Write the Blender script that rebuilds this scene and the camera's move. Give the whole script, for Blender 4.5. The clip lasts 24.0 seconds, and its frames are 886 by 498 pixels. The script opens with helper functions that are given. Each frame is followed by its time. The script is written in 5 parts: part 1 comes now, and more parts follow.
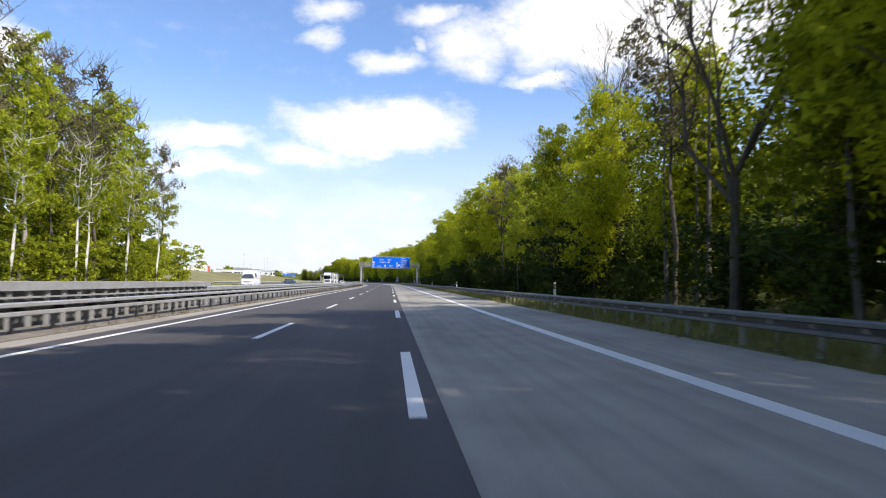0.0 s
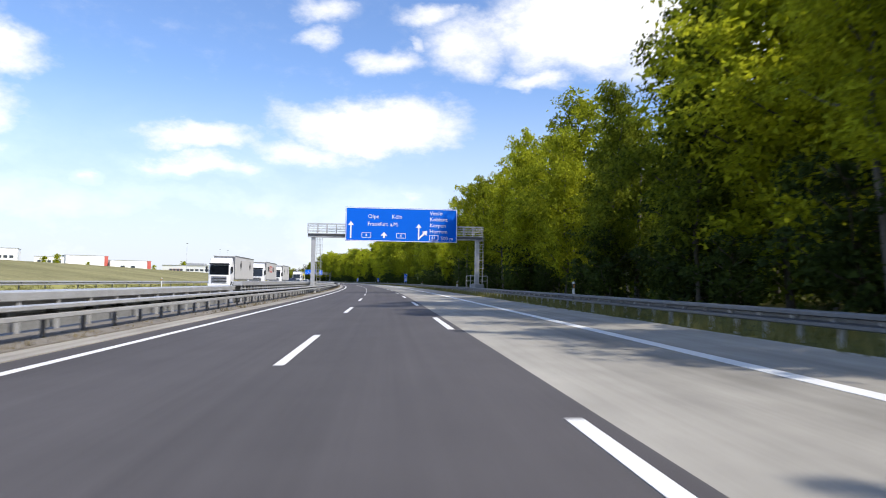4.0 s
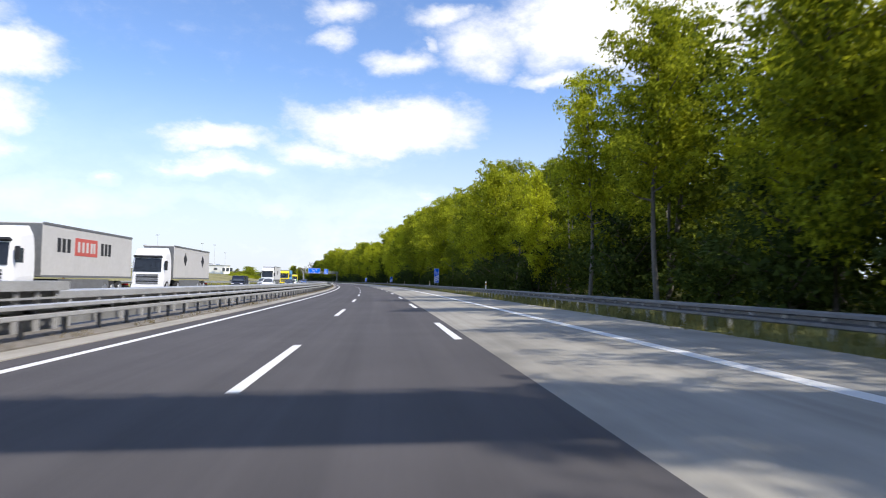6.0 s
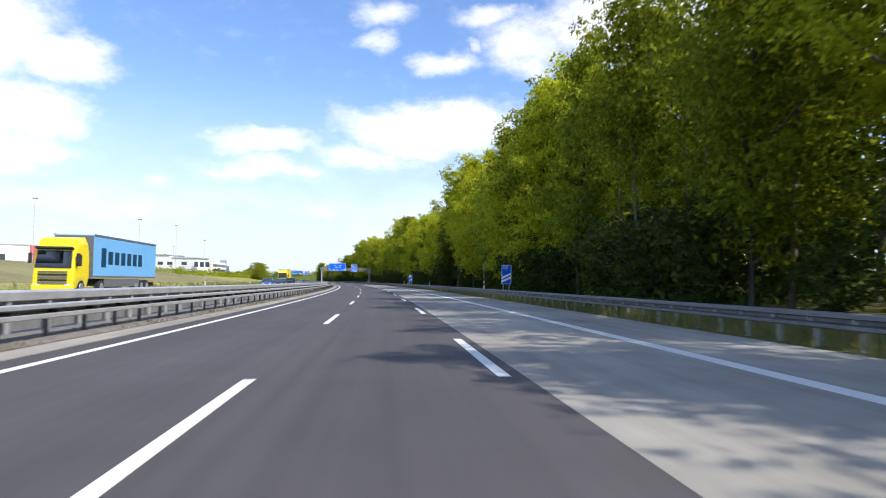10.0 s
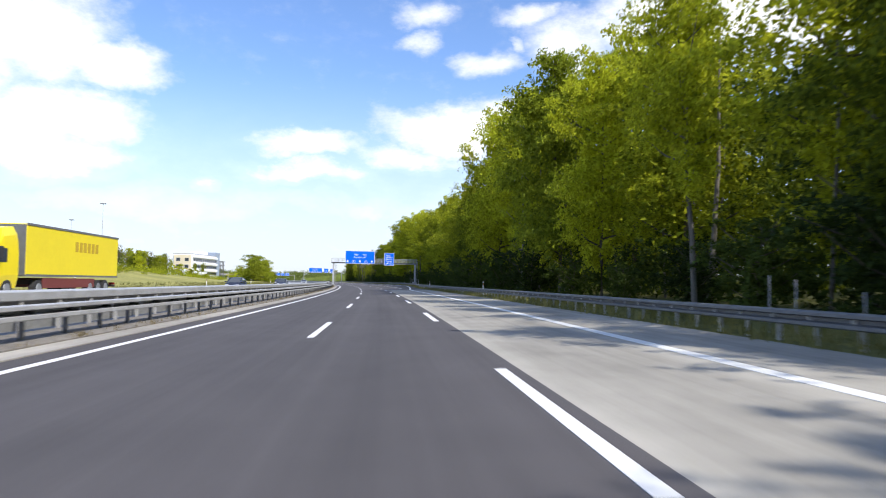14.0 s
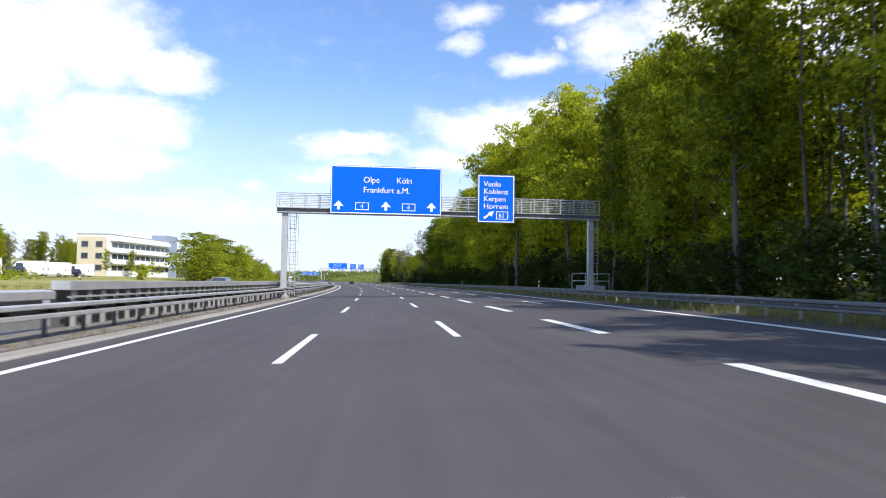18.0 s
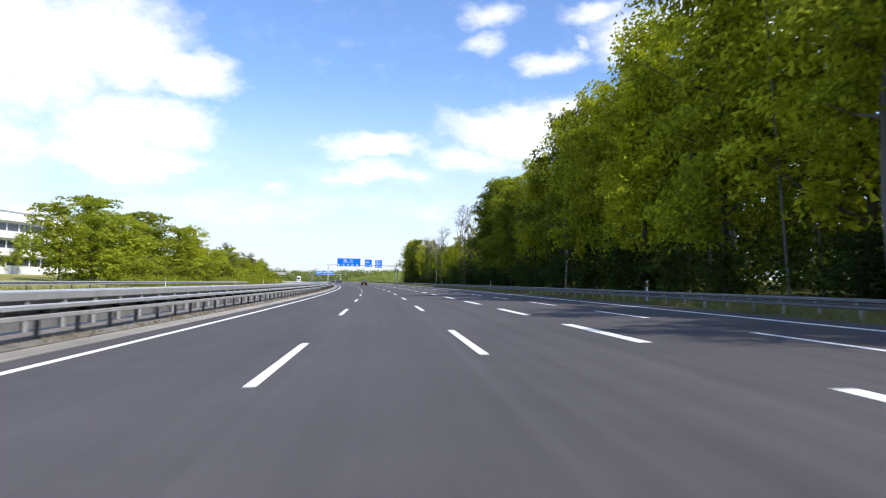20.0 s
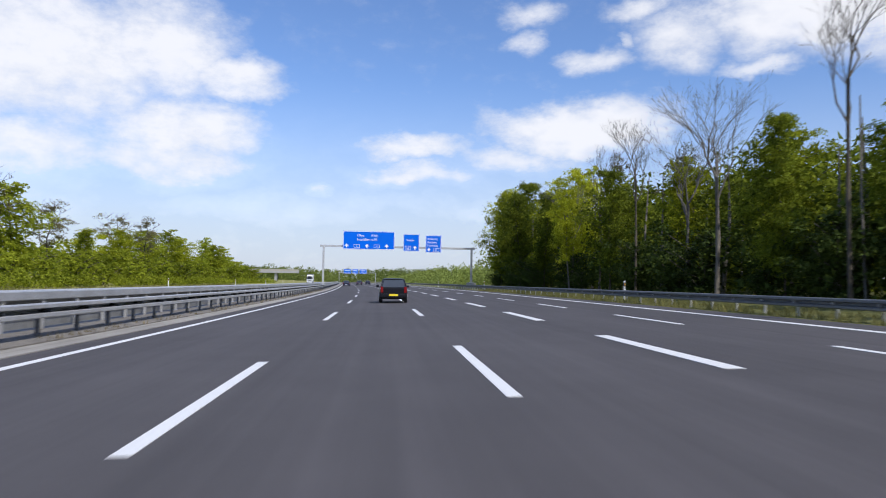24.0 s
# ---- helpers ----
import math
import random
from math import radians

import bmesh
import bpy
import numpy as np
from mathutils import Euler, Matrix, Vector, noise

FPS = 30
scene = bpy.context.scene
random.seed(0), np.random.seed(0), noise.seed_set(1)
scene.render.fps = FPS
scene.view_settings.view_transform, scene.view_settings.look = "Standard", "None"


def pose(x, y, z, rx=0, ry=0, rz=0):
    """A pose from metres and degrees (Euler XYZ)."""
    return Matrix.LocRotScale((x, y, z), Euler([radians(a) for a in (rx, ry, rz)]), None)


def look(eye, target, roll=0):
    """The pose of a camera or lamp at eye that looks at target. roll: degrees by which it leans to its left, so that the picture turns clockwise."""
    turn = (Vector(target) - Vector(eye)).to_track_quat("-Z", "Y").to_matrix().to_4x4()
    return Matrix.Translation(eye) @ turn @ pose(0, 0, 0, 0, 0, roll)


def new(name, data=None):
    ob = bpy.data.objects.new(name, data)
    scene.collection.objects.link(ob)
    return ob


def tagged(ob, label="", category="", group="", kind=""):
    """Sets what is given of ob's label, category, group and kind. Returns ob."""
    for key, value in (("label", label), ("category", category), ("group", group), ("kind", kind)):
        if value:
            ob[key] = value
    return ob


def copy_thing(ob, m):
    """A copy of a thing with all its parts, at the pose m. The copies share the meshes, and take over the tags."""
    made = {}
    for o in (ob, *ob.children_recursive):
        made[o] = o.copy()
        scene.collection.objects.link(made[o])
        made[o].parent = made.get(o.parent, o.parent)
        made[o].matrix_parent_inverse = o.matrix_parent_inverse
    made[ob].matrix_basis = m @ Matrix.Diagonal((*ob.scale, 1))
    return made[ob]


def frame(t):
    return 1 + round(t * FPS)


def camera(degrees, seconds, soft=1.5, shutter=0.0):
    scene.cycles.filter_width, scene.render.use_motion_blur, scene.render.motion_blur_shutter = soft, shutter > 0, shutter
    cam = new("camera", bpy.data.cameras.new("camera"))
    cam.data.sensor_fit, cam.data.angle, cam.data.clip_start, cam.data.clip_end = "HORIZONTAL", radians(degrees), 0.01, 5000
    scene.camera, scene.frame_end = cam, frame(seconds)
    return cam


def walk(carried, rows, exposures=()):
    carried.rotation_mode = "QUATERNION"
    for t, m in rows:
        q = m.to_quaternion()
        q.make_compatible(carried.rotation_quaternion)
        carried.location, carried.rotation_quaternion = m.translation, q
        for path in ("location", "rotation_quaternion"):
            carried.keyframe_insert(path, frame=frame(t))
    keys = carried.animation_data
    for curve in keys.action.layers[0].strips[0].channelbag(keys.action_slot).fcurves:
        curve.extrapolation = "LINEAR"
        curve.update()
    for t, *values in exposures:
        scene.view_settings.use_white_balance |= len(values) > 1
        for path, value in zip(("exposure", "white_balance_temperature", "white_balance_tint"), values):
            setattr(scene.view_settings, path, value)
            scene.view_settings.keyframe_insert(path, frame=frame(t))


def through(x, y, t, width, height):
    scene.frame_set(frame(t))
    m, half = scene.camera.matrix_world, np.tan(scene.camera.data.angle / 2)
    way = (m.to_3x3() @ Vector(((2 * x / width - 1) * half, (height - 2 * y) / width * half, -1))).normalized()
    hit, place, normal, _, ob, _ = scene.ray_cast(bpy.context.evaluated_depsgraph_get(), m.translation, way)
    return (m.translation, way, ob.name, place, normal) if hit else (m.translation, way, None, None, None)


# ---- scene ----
# One stretch of motorway. Places are given along the road: s metres ahead on the median's
# white edge line, d metres to the right of it, z up. The road runs straight, then bends
# left at a constant radius.
BEND, CROSS = 4.1e-4, 0.025
_S = np.arange(-700.0, 3001.0, 1.0)
_K = np.where(_S < 122, 0.0, np.where(_S < 222, BEND * (_S - 122) / 100, BEND))
_K = np.where(_S > 990, _K * np.interp(_S, (990, 1055), (1.0, 0.1)), _K)
_TH = np.cumsum(_K)
_X, _Y = np.cumsum(-np.sin(_TH)), np.cumsum(np.cos(_TH))
_X, _Y = _X - np.interp(0, _S, _X), _Y - np.interp(0, _S, _Y)


def heading(s):
    return float(np.interp(s, _S, _TH))


def gz(s, d):
    """Height of the ground."""
    prof_d = (-700, -300, -120, -70, -48, -36, -26, -20, -18.6, -3.4, -3.0, 20.5, 22, 26, 60, 140, 700)
    prof_z = (8.0, 6.6, 5.6, 4.5, 3.6, 2.0, 0.75, 0.25, 0.28, -0.04, -0.075, 0.512, 0.45, 0.8, 2.0, 4.0, 9.0)
    z = float(np.interp(d, prof_d, prof_z))
    if d < -20:                                    # the bank on the left flattens out further on
        z = 0.25 + (z - 0.25) * float(np.interp(s, (690, 760), (1.0, 0.32)))
    return z


def at(s, d, z=0.0, ground=True):
    th = heading(s)
    return Vector((float(np.interp(s, _S, _X)) + d * math.cos(th), float(np.interp(s, _S, _Y)) + d * math.sin(th), z + (gz(s, d) if ground else 0.0)))


def stand(s, d, z=0.0, turn=0.0, ground=True):
    """A pose on the road frame: local x to the right, y ahead."""
    p = at(s, d, z, ground)
    return Matrix.Translation(p) @ Matrix.Rotation(heading(s) + radians(turn), 4, "Z")


# ---- camera: a car in the middle lane, coming over from the right-hand one ----
cam = camera(64.2, 24.0, soft=1.0, shutter=0.15)
T_S = ((0, 0.0), (6, 223.9), (8, 298.6), (12, 447.0), (14, 522.0), (19, 708.3), (22, 819.8), (24, 892.8))
T_D = ((0, 6.76, 0.24), (1, 6.11, 0.08), (2, 5.67, 0.0), (2.5, 5.5, 0.0), (4, 5.34, -0.08), (5, 5.33, -0.1), (7, 5.58, 0.0), (12, 5.42, 0.0), (19, 5.4, 0.0), (22, 5.28, 0.0), (24, 5.64, -0.05))


def ride(t):
    s = float(np.interp(t, *zip(*T_S)))
    d = float(np.interp(t, [k[0] for k in T_D], [k[1] for k in T_D]))
    turn = float(np.interp(t, [k[0] for k in T_D], [k[2] for k in T_D]))
    p = at(s, d, 1.243 + CROSS * d, False)
    yaw = math.degrees(heading(s)) - 4.4 + turn
    return Matrix.Translation(p) @ pose(0, 0, 0, 90 + 2.715, 0, yaw) @ pose(0, 0, 0, 0, 0, 0.889)


walk(cam, [(k * 0.5, ride(k * 0.5)) for k in range(49)],
     exposures=((0, 0.12, 6700, 10), (1, 0.06, 6550, 10), (5.5, 0.06, 6550, 10), (8, 0.14, 6400, 10), (19, 0.16, 6400, 10), (22, -0.05, 6200, 10), (23, -0.2, 6200, 11), (24, -0.36, 6200, 11)))

# ---- light: afternoon sun from behind on the right, cumulus sky ----
SUN = Vector((0.78, -0.66, 1.0)).normalized()
lamp = bpy.data.lights.new("sun", "SUN")
lamp.energy, lamp.angle, lamp.color = 4.9, radians(0.53), (1.0, 0.93, 0.83)
new("sun", lamp).matrix_world = look((0, 0, 300), Vector((0, 0, 300)) - SUN)
scene.view_settings.exposure = 0.0

world = bpy.data.worlds.new("sky")
scene.world = world
world.use_nodes = True


def sky_nodes():
    nt = world.node_tree
    nt.nodes.clear()
    N = lambda k, **v: _set(nt.nodes.new(k), v)
    L = nt.links.new

    def _set(n, v):
        for key, val in v.items():
            if key in ("operation", "blend_type", "data_type", "sky_type", "noise_dimensions", "interpolation_type", "normalize"):
                if key == "operation": n.operation = val
                elif key == "blend_type": n.blend_type = val
                elif key == "data_type": n.data_type = val
                elif key == "sky_type": n.sky_type = val
                elif key == "noise_dimensions": n.noise_dimensions = val
                elif key == "interpolation_type": n.interpolation_type = val
            else:
                n.inputs[int(key[1:])].default_value = val
        return n

    def math2(op, a, b=None, c=None):
        n = nt.nodes.new("ShaderNodeMath")
        n.operation = op
        for i, v in enumerate((a, b, c)):
            if v is None:
                continue
            if isinstance(v, (int, float)):
                n.inputs[i].default_value = v
            else:
                L(v, n.inputs[i])
        return n.outputs[0]

    co = nt.nodes.new("ShaderNodeTexCoord").outputs["Generated"]
    sep = nt.nodes.new("ShaderNodeSeparateXYZ")
    L(co, sep.inputs[0])
    az = math2("ARCTAN2", sep.outputs[0], sep.outputs[1])           # right of straight ahead
    el = math2("ARCSINE", sep.outputs[2])
    sky = nt.nodes.new("ShaderNodeTexSky")
    sky.sky_type, sky.sun_disc = "NISHITA", False
    sky.sun_elevation, sky.sun_rotation = math.asin(SUN.z), math.atan2(SUN.x, SUN.y)
    sky.altitude, sky.air_density, sky.dust_density, sky.ozone_density = 100, 1.0, 0.8, 2.0
    # cloud field: noise stretched along the horizon, on a plane overhead far above
    comb = nt.nodes.new("ShaderNodeCombineXYZ")
    L(az, comb.inputs[0]), L(math2("MULTIPLY", el, 1.7), comb.inputs[1])

    def noise_at(scale, detail, rough, shift=0.0):
        n = nt.nodes.new("ShaderNodeTexNoise")
        n.noise_dimensions = "3D"
        n.inputs["Scale"].default_value, n.inputs["Detail"].default_value, n.inputs["Roughness"].default_value = scale, detail, rough
        ad = nt.nodes.new("ShaderNodeVectorMath")
        ad.operation = "ADD"
        ad.inputs[1].default_value = (shift, shift * 0.7, shift * 1.3)
        L(comb.outputs[0], ad.inputs[0])
        L(ad.outputs[0], n.inputs["Vector"])
        return n.outputs[0]

    wob, wob2 = noise_at(11.0, 5, 0.6, 3.1), noise_at(11.0, 5, 0.6, 9.4)
    azw = math2("ADD", az, math2("MULTIPLY", math2("SUBTRACT", wob, 0.5), 0.09))
    elw = math2("ADD", el, math2("MULTIPLY", math2("SUBTRACT", wob2, 0.5), 0.06))
    total = None
    for a, e, ra, re, w in CLOUDS:
        dx = math2("DIVIDE", math2("SUBTRACT", azw, radians(a)), radians(ra * 1.4))
        # flat below, heaped above
        dy = math2("DIVIDE", math2("SUBTRACT", elw, radians(e)), radians(re * 1.45))
        r2 = math2("ADD", math2("MULTIPLY", dx, dx), math2("MULTIPLY", dy, dy))
        v = math2("MULTIPLY", math2("MAXIMUM", math2("SUBTRACT", 1.0, r2), 0.0), w)
        total = v if total is None else math2("MAXIMUM", total, v)
    # scattered heaps all round, beyond the part of the sky given above: unseen, thickened to whiten the skylight
    fld = noise_at(3.2, 6, 0.6, 20.0)
    away = math2("GREATER_THAN", math2("ABSOLUTE", math2("SUBTRACT", az, 0.0)), 1.15)
    high = math2("GREATER_THAN", el, radians(34))
    other = math2("MULTIPLY", math2("MAXIMUM", away, high), math2("MULTIPLY", math2("MAXIMUM", math2("SUBTRACT", fld, 0.49), 0.0), 5.0))
    total = math2("MAXIMUM", total, other)
    fine = noise_at(22.0, 7, 0.62, 5.0)
    dens = math2("ADD", total, math2("MULTIPLY", math2("SUBTRACT", fine, 0.5), 1.15))
    mp = nt.nodes.new("ShaderNodeMapRange")
    mp.interpolation_type = "SMOOTHSTEP"
    mp.inputs["From Min"].default_value, mp.inputs["From Max"].default_value = -0.05, 1.25
    L(dens, mp.inputs["Value"])
    cover = math2("MULTIPLY", mp.outputs[0], 0.97)
    # haze that pales the sky towards the horizon
    hz = nt.nodes.new("ShaderNodeMapRange")
    hz.interpolation_type = "SMOOTHSTEP"
    hz.inputs["From Min"].default_value, hz.inputs["From Max"].default_value = radians(17), radians(-1)
    hz.inputs["To Max"].default_value = 0.85
    L(el, hz.inputs["Value"])
    cover = math2("MAXIMUM", cover, hz.outputs[0])
    scale = nt.nodes.new("ShaderNodeMix")
    scale.data_type = "RGBA"
    scale.blend_type = "MULTIPLY"
    scale.inputs[0].default_value = 1.0
    L(sky.outputs[0], scale.inputs[6])
    scale.inputs[7].default_value = SKY_TINT
    mix = nt.nodes.new("ShaderNodeMix")
    mix.data_type = "RGBA"
    L(cover, mix.inputs[0]), L(scale.outputs[2], mix.inputs[6])
    shade = nt.nodes.new("ShaderNodeMix")
    shade.data_type = "RGBA"
    shade.inputs[6].default_value, shade.inputs[7].default_value = CLOUD_DARK, CLOUD_LIGHT
    L(math2("MINIMUM", math2("MAXIMUM", math2("MULTIPLY", math2("ADD", dens, math2("MULTIPLY", math2("SUBTRACT", noise_at(5, 4, 0.6, 1.0), 0.5), 1.5)), 0.9), 0.0), 1.0), shade.inputs[0])
    L(shade.outputs[2], mix.inputs[7])
    bg = nt.nodes.new("ShaderNodeBackground")
    bg.inputs[1].default_value = SKY_STRENGTH
    L(mix.outputs[2], bg.inputs[0])
    L(bg.outputs[0], nt.nodes.new("ShaderNodeOutputWorld").inputs[0])


# clouds: degrees right of straight ahead, elevation, half width, half height, weight
CLOUDS = ((-14.6, 10.7, 4.4, 1.2, 1.1), (-15.5, 8.6, 4.8, 0.9, 0.95), (-1.5, 12.3, 7.0, 2.1, 1.35), (-6.0, 9.8, 5.5, 1.1, 0.9), (-10.4, 5.6, 1.5, 0.5, 0.7),
          (-22.8, 6.9, 0.9, 0.4, 0.75), (-0.5, 17.4, 2.2, 1.0, 0.9), (-5.6, 18.6, 1.4, 0.9, 0.75), (-5.5, 21.0, 2.6, 1.0, 0.8), (6.2, 18.8, 3.6, 2.2, 1.0), (3.5, 21.2, 2.6, 0.9, 0.9),
          (15.5, 20.0, 7.5, 3.0, 1.25), (11.8, 16.1, 2.6, 0.8, 0.9), (23.5, 19.5, 7.0, 4.0, 1.2), (33.0, 19.0, 8.0, 5.0, 1.2), (1.7, 18.9, 0.7, 0.6, 0.7),
          (-34.5, 17.0, 4.8, 3.6, 1.2), (-29.0, 15.4, 3.4, 1.5, 1.1), (-32.8, 11.2, 5.8, 2.3, 1.2), (-34.2, 8.8, 6.0, 1.8, 1.05), (-42.1, 15.7, 8.5, 4.5, 1.2), (-44.0, 9.0, 7.0, 2.5, 1.0),
          (-16.0, 6.0, 7.0, 0.8, 0.5), (-27.0, 5.5, 8.0, 0.9, 0.55), (0.0, 6.5, 5.0, 1.4, 0.6))
SKY_STRENGTH = 0.10
SKY_TINT = (1.49, 1.68, 2.06, 1)
CLOUD_DARK, CLOUD_LIGHT = (8.3, 8.8, 9.9, 1), (12.2, 12.1, 12.3, 1)
sky_nodes()
# ---- materials ----
def mat(name, color, rough=0.7, metal=0.0, scale=4.0, vary=0.25, bump=0.0, fine=60.0, color2=None, rand=0.0, spec=0.5):
    m = bpy.data.materials.new(name)
    m.use_nodes = True
    nt = m.node_tree
    p = nt.nodes["Principled BSDF"]
    p.inputs["Roughness"].default_value, p.inputs["Metallic"].default_value = rough, metal
    p.inputs["Specular IOR Level"].default_value = spec
    co = nt.nodes.new("ShaderNodeTexCoord").outputs["Object"]
    n1, n2 = nt.nodes.new("ShaderNodeTexNoise"), nt.nodes.new("ShaderNodeTexNoise")
    for n, sc in ((n1, scale), (n2, fine)):
        n.inputs["Scale"].default_value, n.inputs["Detail"].default_value, n.inputs["Roughness"].default_value = sc, 6, 0.62
        nt.links.new(co, n.inputs["Vector"])
    mul = nt.nodes.new("ShaderNodeMath")
    mul.operation = "MULTIPLY_ADD"
    nt.links.new(n2.outputs[0], mul.inputs[0])
    mul.inputs[1].default_value = 0.5
    half = nt.nodes.new("ShaderNodeMath")
    half.operation = "MULTIPLY"
    half.inputs[1].default_value = 0.5
    nt.links.new(n1.outputs[0], half.inputs[0])
    nt.links.new(half.outputs[0], mul.inputs[2])
    value = mul.outputs[0]
    if rand:
        ob = nt.nodes.new("ShaderNodeObjectInfo")
        geo = nt.nodes.new("ShaderNodeNewGeometry")
        ad = nt.nodes.new("ShaderNodeMath")
        ad.operation = "MULTIPLY_ADD"
        nt.links.new(ob.outputs["Random"], ad.inputs[0])
        ad.inputs[1].default_value = rand
        nt.links.new(value, ad.inputs[2])
        ad2 = nt.nodes.new("ShaderNodeMath")
        ad2.operation = "MULTIPLY_ADD"
        nt.links.new(geo.outputs["Random Per Island"], ad2.inputs[0])
        ad2.inputs[1].default_value = rand
        nt.links.new(ad.outputs[0], ad2.inputs[2])
        sub = nt.nodes.new("ShaderNodeMath")
        sub.operation = "SUBTRACT"
        nt.links.new(ad2.outputs[0], sub.inputs[0])
        sub.inputs[1].default_value = rand
        value = sub.outputs[0]
    ramp = nt.nodes.new("ShaderNodeValToRGB")
    lo = [c * (1 - vary) for c in color]
    hi = list(color2) if color2 else [min(1, c * (1 + vary)) for c in color]
    ramp.color_ramp.elements[0].position, ramp.color_ramp.elements[1].position = 0.3, 0.7
    ramp.color_ramp.elements[0].color, ramp.color_ramp.elements[1].color = (*lo, 1), (*hi, 1)
    nt.links.new(value, ramp.inputs[0])
    nt.links.new(ramp.outputs[0], p.inputs["Base Color"])
    if bump:
        b = nt.nodes.new("ShaderNodeBump")
        b.inputs["Strength"].default_value, b.inputs["Distance"].default_value = bump, 0.02
        nt.links.new(value, b.inputs["Height"])
        nt.links.new(b.outputs[0], p.inputs["Normal"])
    return m


def road_mat(name, color, patch, streak, warm=(1, 1, 1)):
    """A worn carriageway: tyre tracks and oil streaks along the lanes, blotches and grit."""
    m = mat(name, color, 0.85, 0, 0.45, 0.12, 0.3, 50, spec=0.3)
    nt = m.node_tree
    p = nt.nodes["Principled BSDF"]
    base = p.inputs["Base Color"].links[0].from_socket
    uv = nt.nodes.new("ShaderNodeUVMap")
    uv.uv_map = "along"
    total = None
    for sx, sy, amount in ((1.6, 0.012, streak), (5.0, 0.05, streak * 0.6), (0.35, 0.09, patch), (1.3, 0.7, patch * 0.5)):
        mp = nt.nodes.new("ShaderNodeMapping")
        mp.inputs["Scale"].default_value = (sx, sy, 1)
        nt.links.new(uv.outputs[0], mp.inputs[0])
        n = nt.nodes.new("ShaderNodeTexNoise")
        n.inputs["Scale"].default_value, n.inputs["Detail"].default_value = 1.0, 4
        nt.links.new(mp.outputs[0], n.inputs["Vector"])
        ma = nt.nodes.new("ShaderNodeMath")
        ma.operation = "MULTIPLY_ADD"
        nt.links.new(n.outputs[0], ma.inputs[0])
        ma.inputs[1].default_value = amount
        if total is None:
            ma.inputs[2].default_value = 1 - 0.5 * (2 * patch * 0.75 + streak * 1.6 * 1.0) + 0.0
        else:
            nt.links.new(total, ma.inputs[2])
        total = ma.outputs[0]
    mul = nt.nodes.new("ShaderNodeMix")
    mul.data_type, mul.blend_type = "RGBA", "MULTIPLY"
    mul.inputs[0].default_value = 1.0
    nt.links.new(base, mul.inputs[6]), nt.links.new(total, mul.inputs[7])
    nt.links.new(mul.outputs[2], p.inputs["Base Color"])
    return m


def leafy(name, a, b, through=0.45):
    """Leaves: colour varies leaf by leaf and tree by tree, light shines through."""
    m = mat(name, a, 0.75, 0, 0.4, 0.25, 0, 3.0, b, 0.28, 0.12)
    nt = m.node_tree
    out, p = nt.nodes["Material Output"], nt.nodes["Principled BSDF"]
    tr, mx = nt.nodes.new("ShaderNodeBsdfTranslucent"), nt.nodes.new("ShaderNodeMixShader")
    nt.links.new(p.inputs["Base Color"].links[0].from_socket, tr.inputs[0])
    mx.inputs[0].default_value = through
    nt.links.new(p.outputs[0], mx.inputs[1]), nt.links.new(tr.outputs[0], mx.inputs[2])
    nt.links.new(mx.outputs[0], out.inputs[0])
    return m


ASPHALT = road_mat("asphalt", (0.084, 0.078, 0.080), 0.45, 0.55)
ASPHALT_OLD = road_mat("old_asphalt", (0.25, 0.25, 0.25), 0.2, 0.3)
CONCRETE = road_mat("concrete_slabs", (0.315, 0.298, 0.26), 1.1, 0.6)
KERB = road_mat("pale_concrete", (0.34, 0.32, 0.285), 0.9, 0.7)
PAINT = mat("road_paint", (0.78, 0.78, 0.76), 0.6, 0, 1.5, 0.08, 0.1, 30)
GRAVEL = mat("gravel", (0.185, 0.17, 0.15), 0.95, 0, 2.0, 0.5, 0.8, 22)
STEEL = mat("galvanised_steel", (0.46, 0.465, 0.47), 0.45, 0.3, 1.2, 0.3, 0.05, 20)
STEEL_MID = mat("greyed_steel", (0.27, 0.275, 0.275), 0.55, 0.3, 2.0, 0.35, 0.05, 20)
# darker than STEEL; on the right-hand rails and gantry webs it stands for shade
STEEL_DULL = mat("weathered_dark_steel", (0.17, 0.175, 0.18), 0.6, 0.3, 3.0, 0.3, 0.05, 20)
GRASS = mat("grass", (0.17, 0.165, 0.07), 0.95, 0, 0.06, 0.45, 0.8, 2.5, (0.36, 0.33, 0.16), spec=0.1)
GRASS_GREEN = mat("green_grass", (0.10, 0.12, 0.035), 0.95, 0, 0.1, 0.4, 0.8, 2.5, (0.24, 0.235, 0.09), spec=0.1)
GRASS_MID = mat("meadow_grass", (0.21, 0.22, 0.06), 0.95, 0, 0.08, 0.4, 0.8, 2.5, (0.44, 0.41, 0.14), spec=0.1)
BLUE = mat("sign_blue", (0.004, 0.13, 0.70), 0.6, 0, 0.5, 0.04, 0, 8, spec=0.08)
SIGN_WHITE = mat("sign_white", (0.85, 0.85, 0.85), 0.4, 0, 0.5, 0.03, 0, 8)
SIGN_BACK = mat("sign_back", (0.35, 0.36, 0.37), 0.5, 0.5, 1, 0.1, 0, 10)
GREEN = leafy("spring_leaves", (0.19, 0.235, 0.016), (0.62, 0.645, 0.036), 0.5)
# the next two are darker: shade inside the forest, put into the colour
GREEN_DARK = leafy("dark_leaves", (0.08, 0.11, 0.012), (0.31, 0.36, 0.026), 0.4)
SHADE = leafy("shaded_leaves", (0.03, 0.05, 0.012), (0.085, 0.12, 0.02), 0.2)
YOUNG = leafy("young_leaves", (0.17, 0.21, 0.015), (0.50, 0.55, 0.05), 0.55)
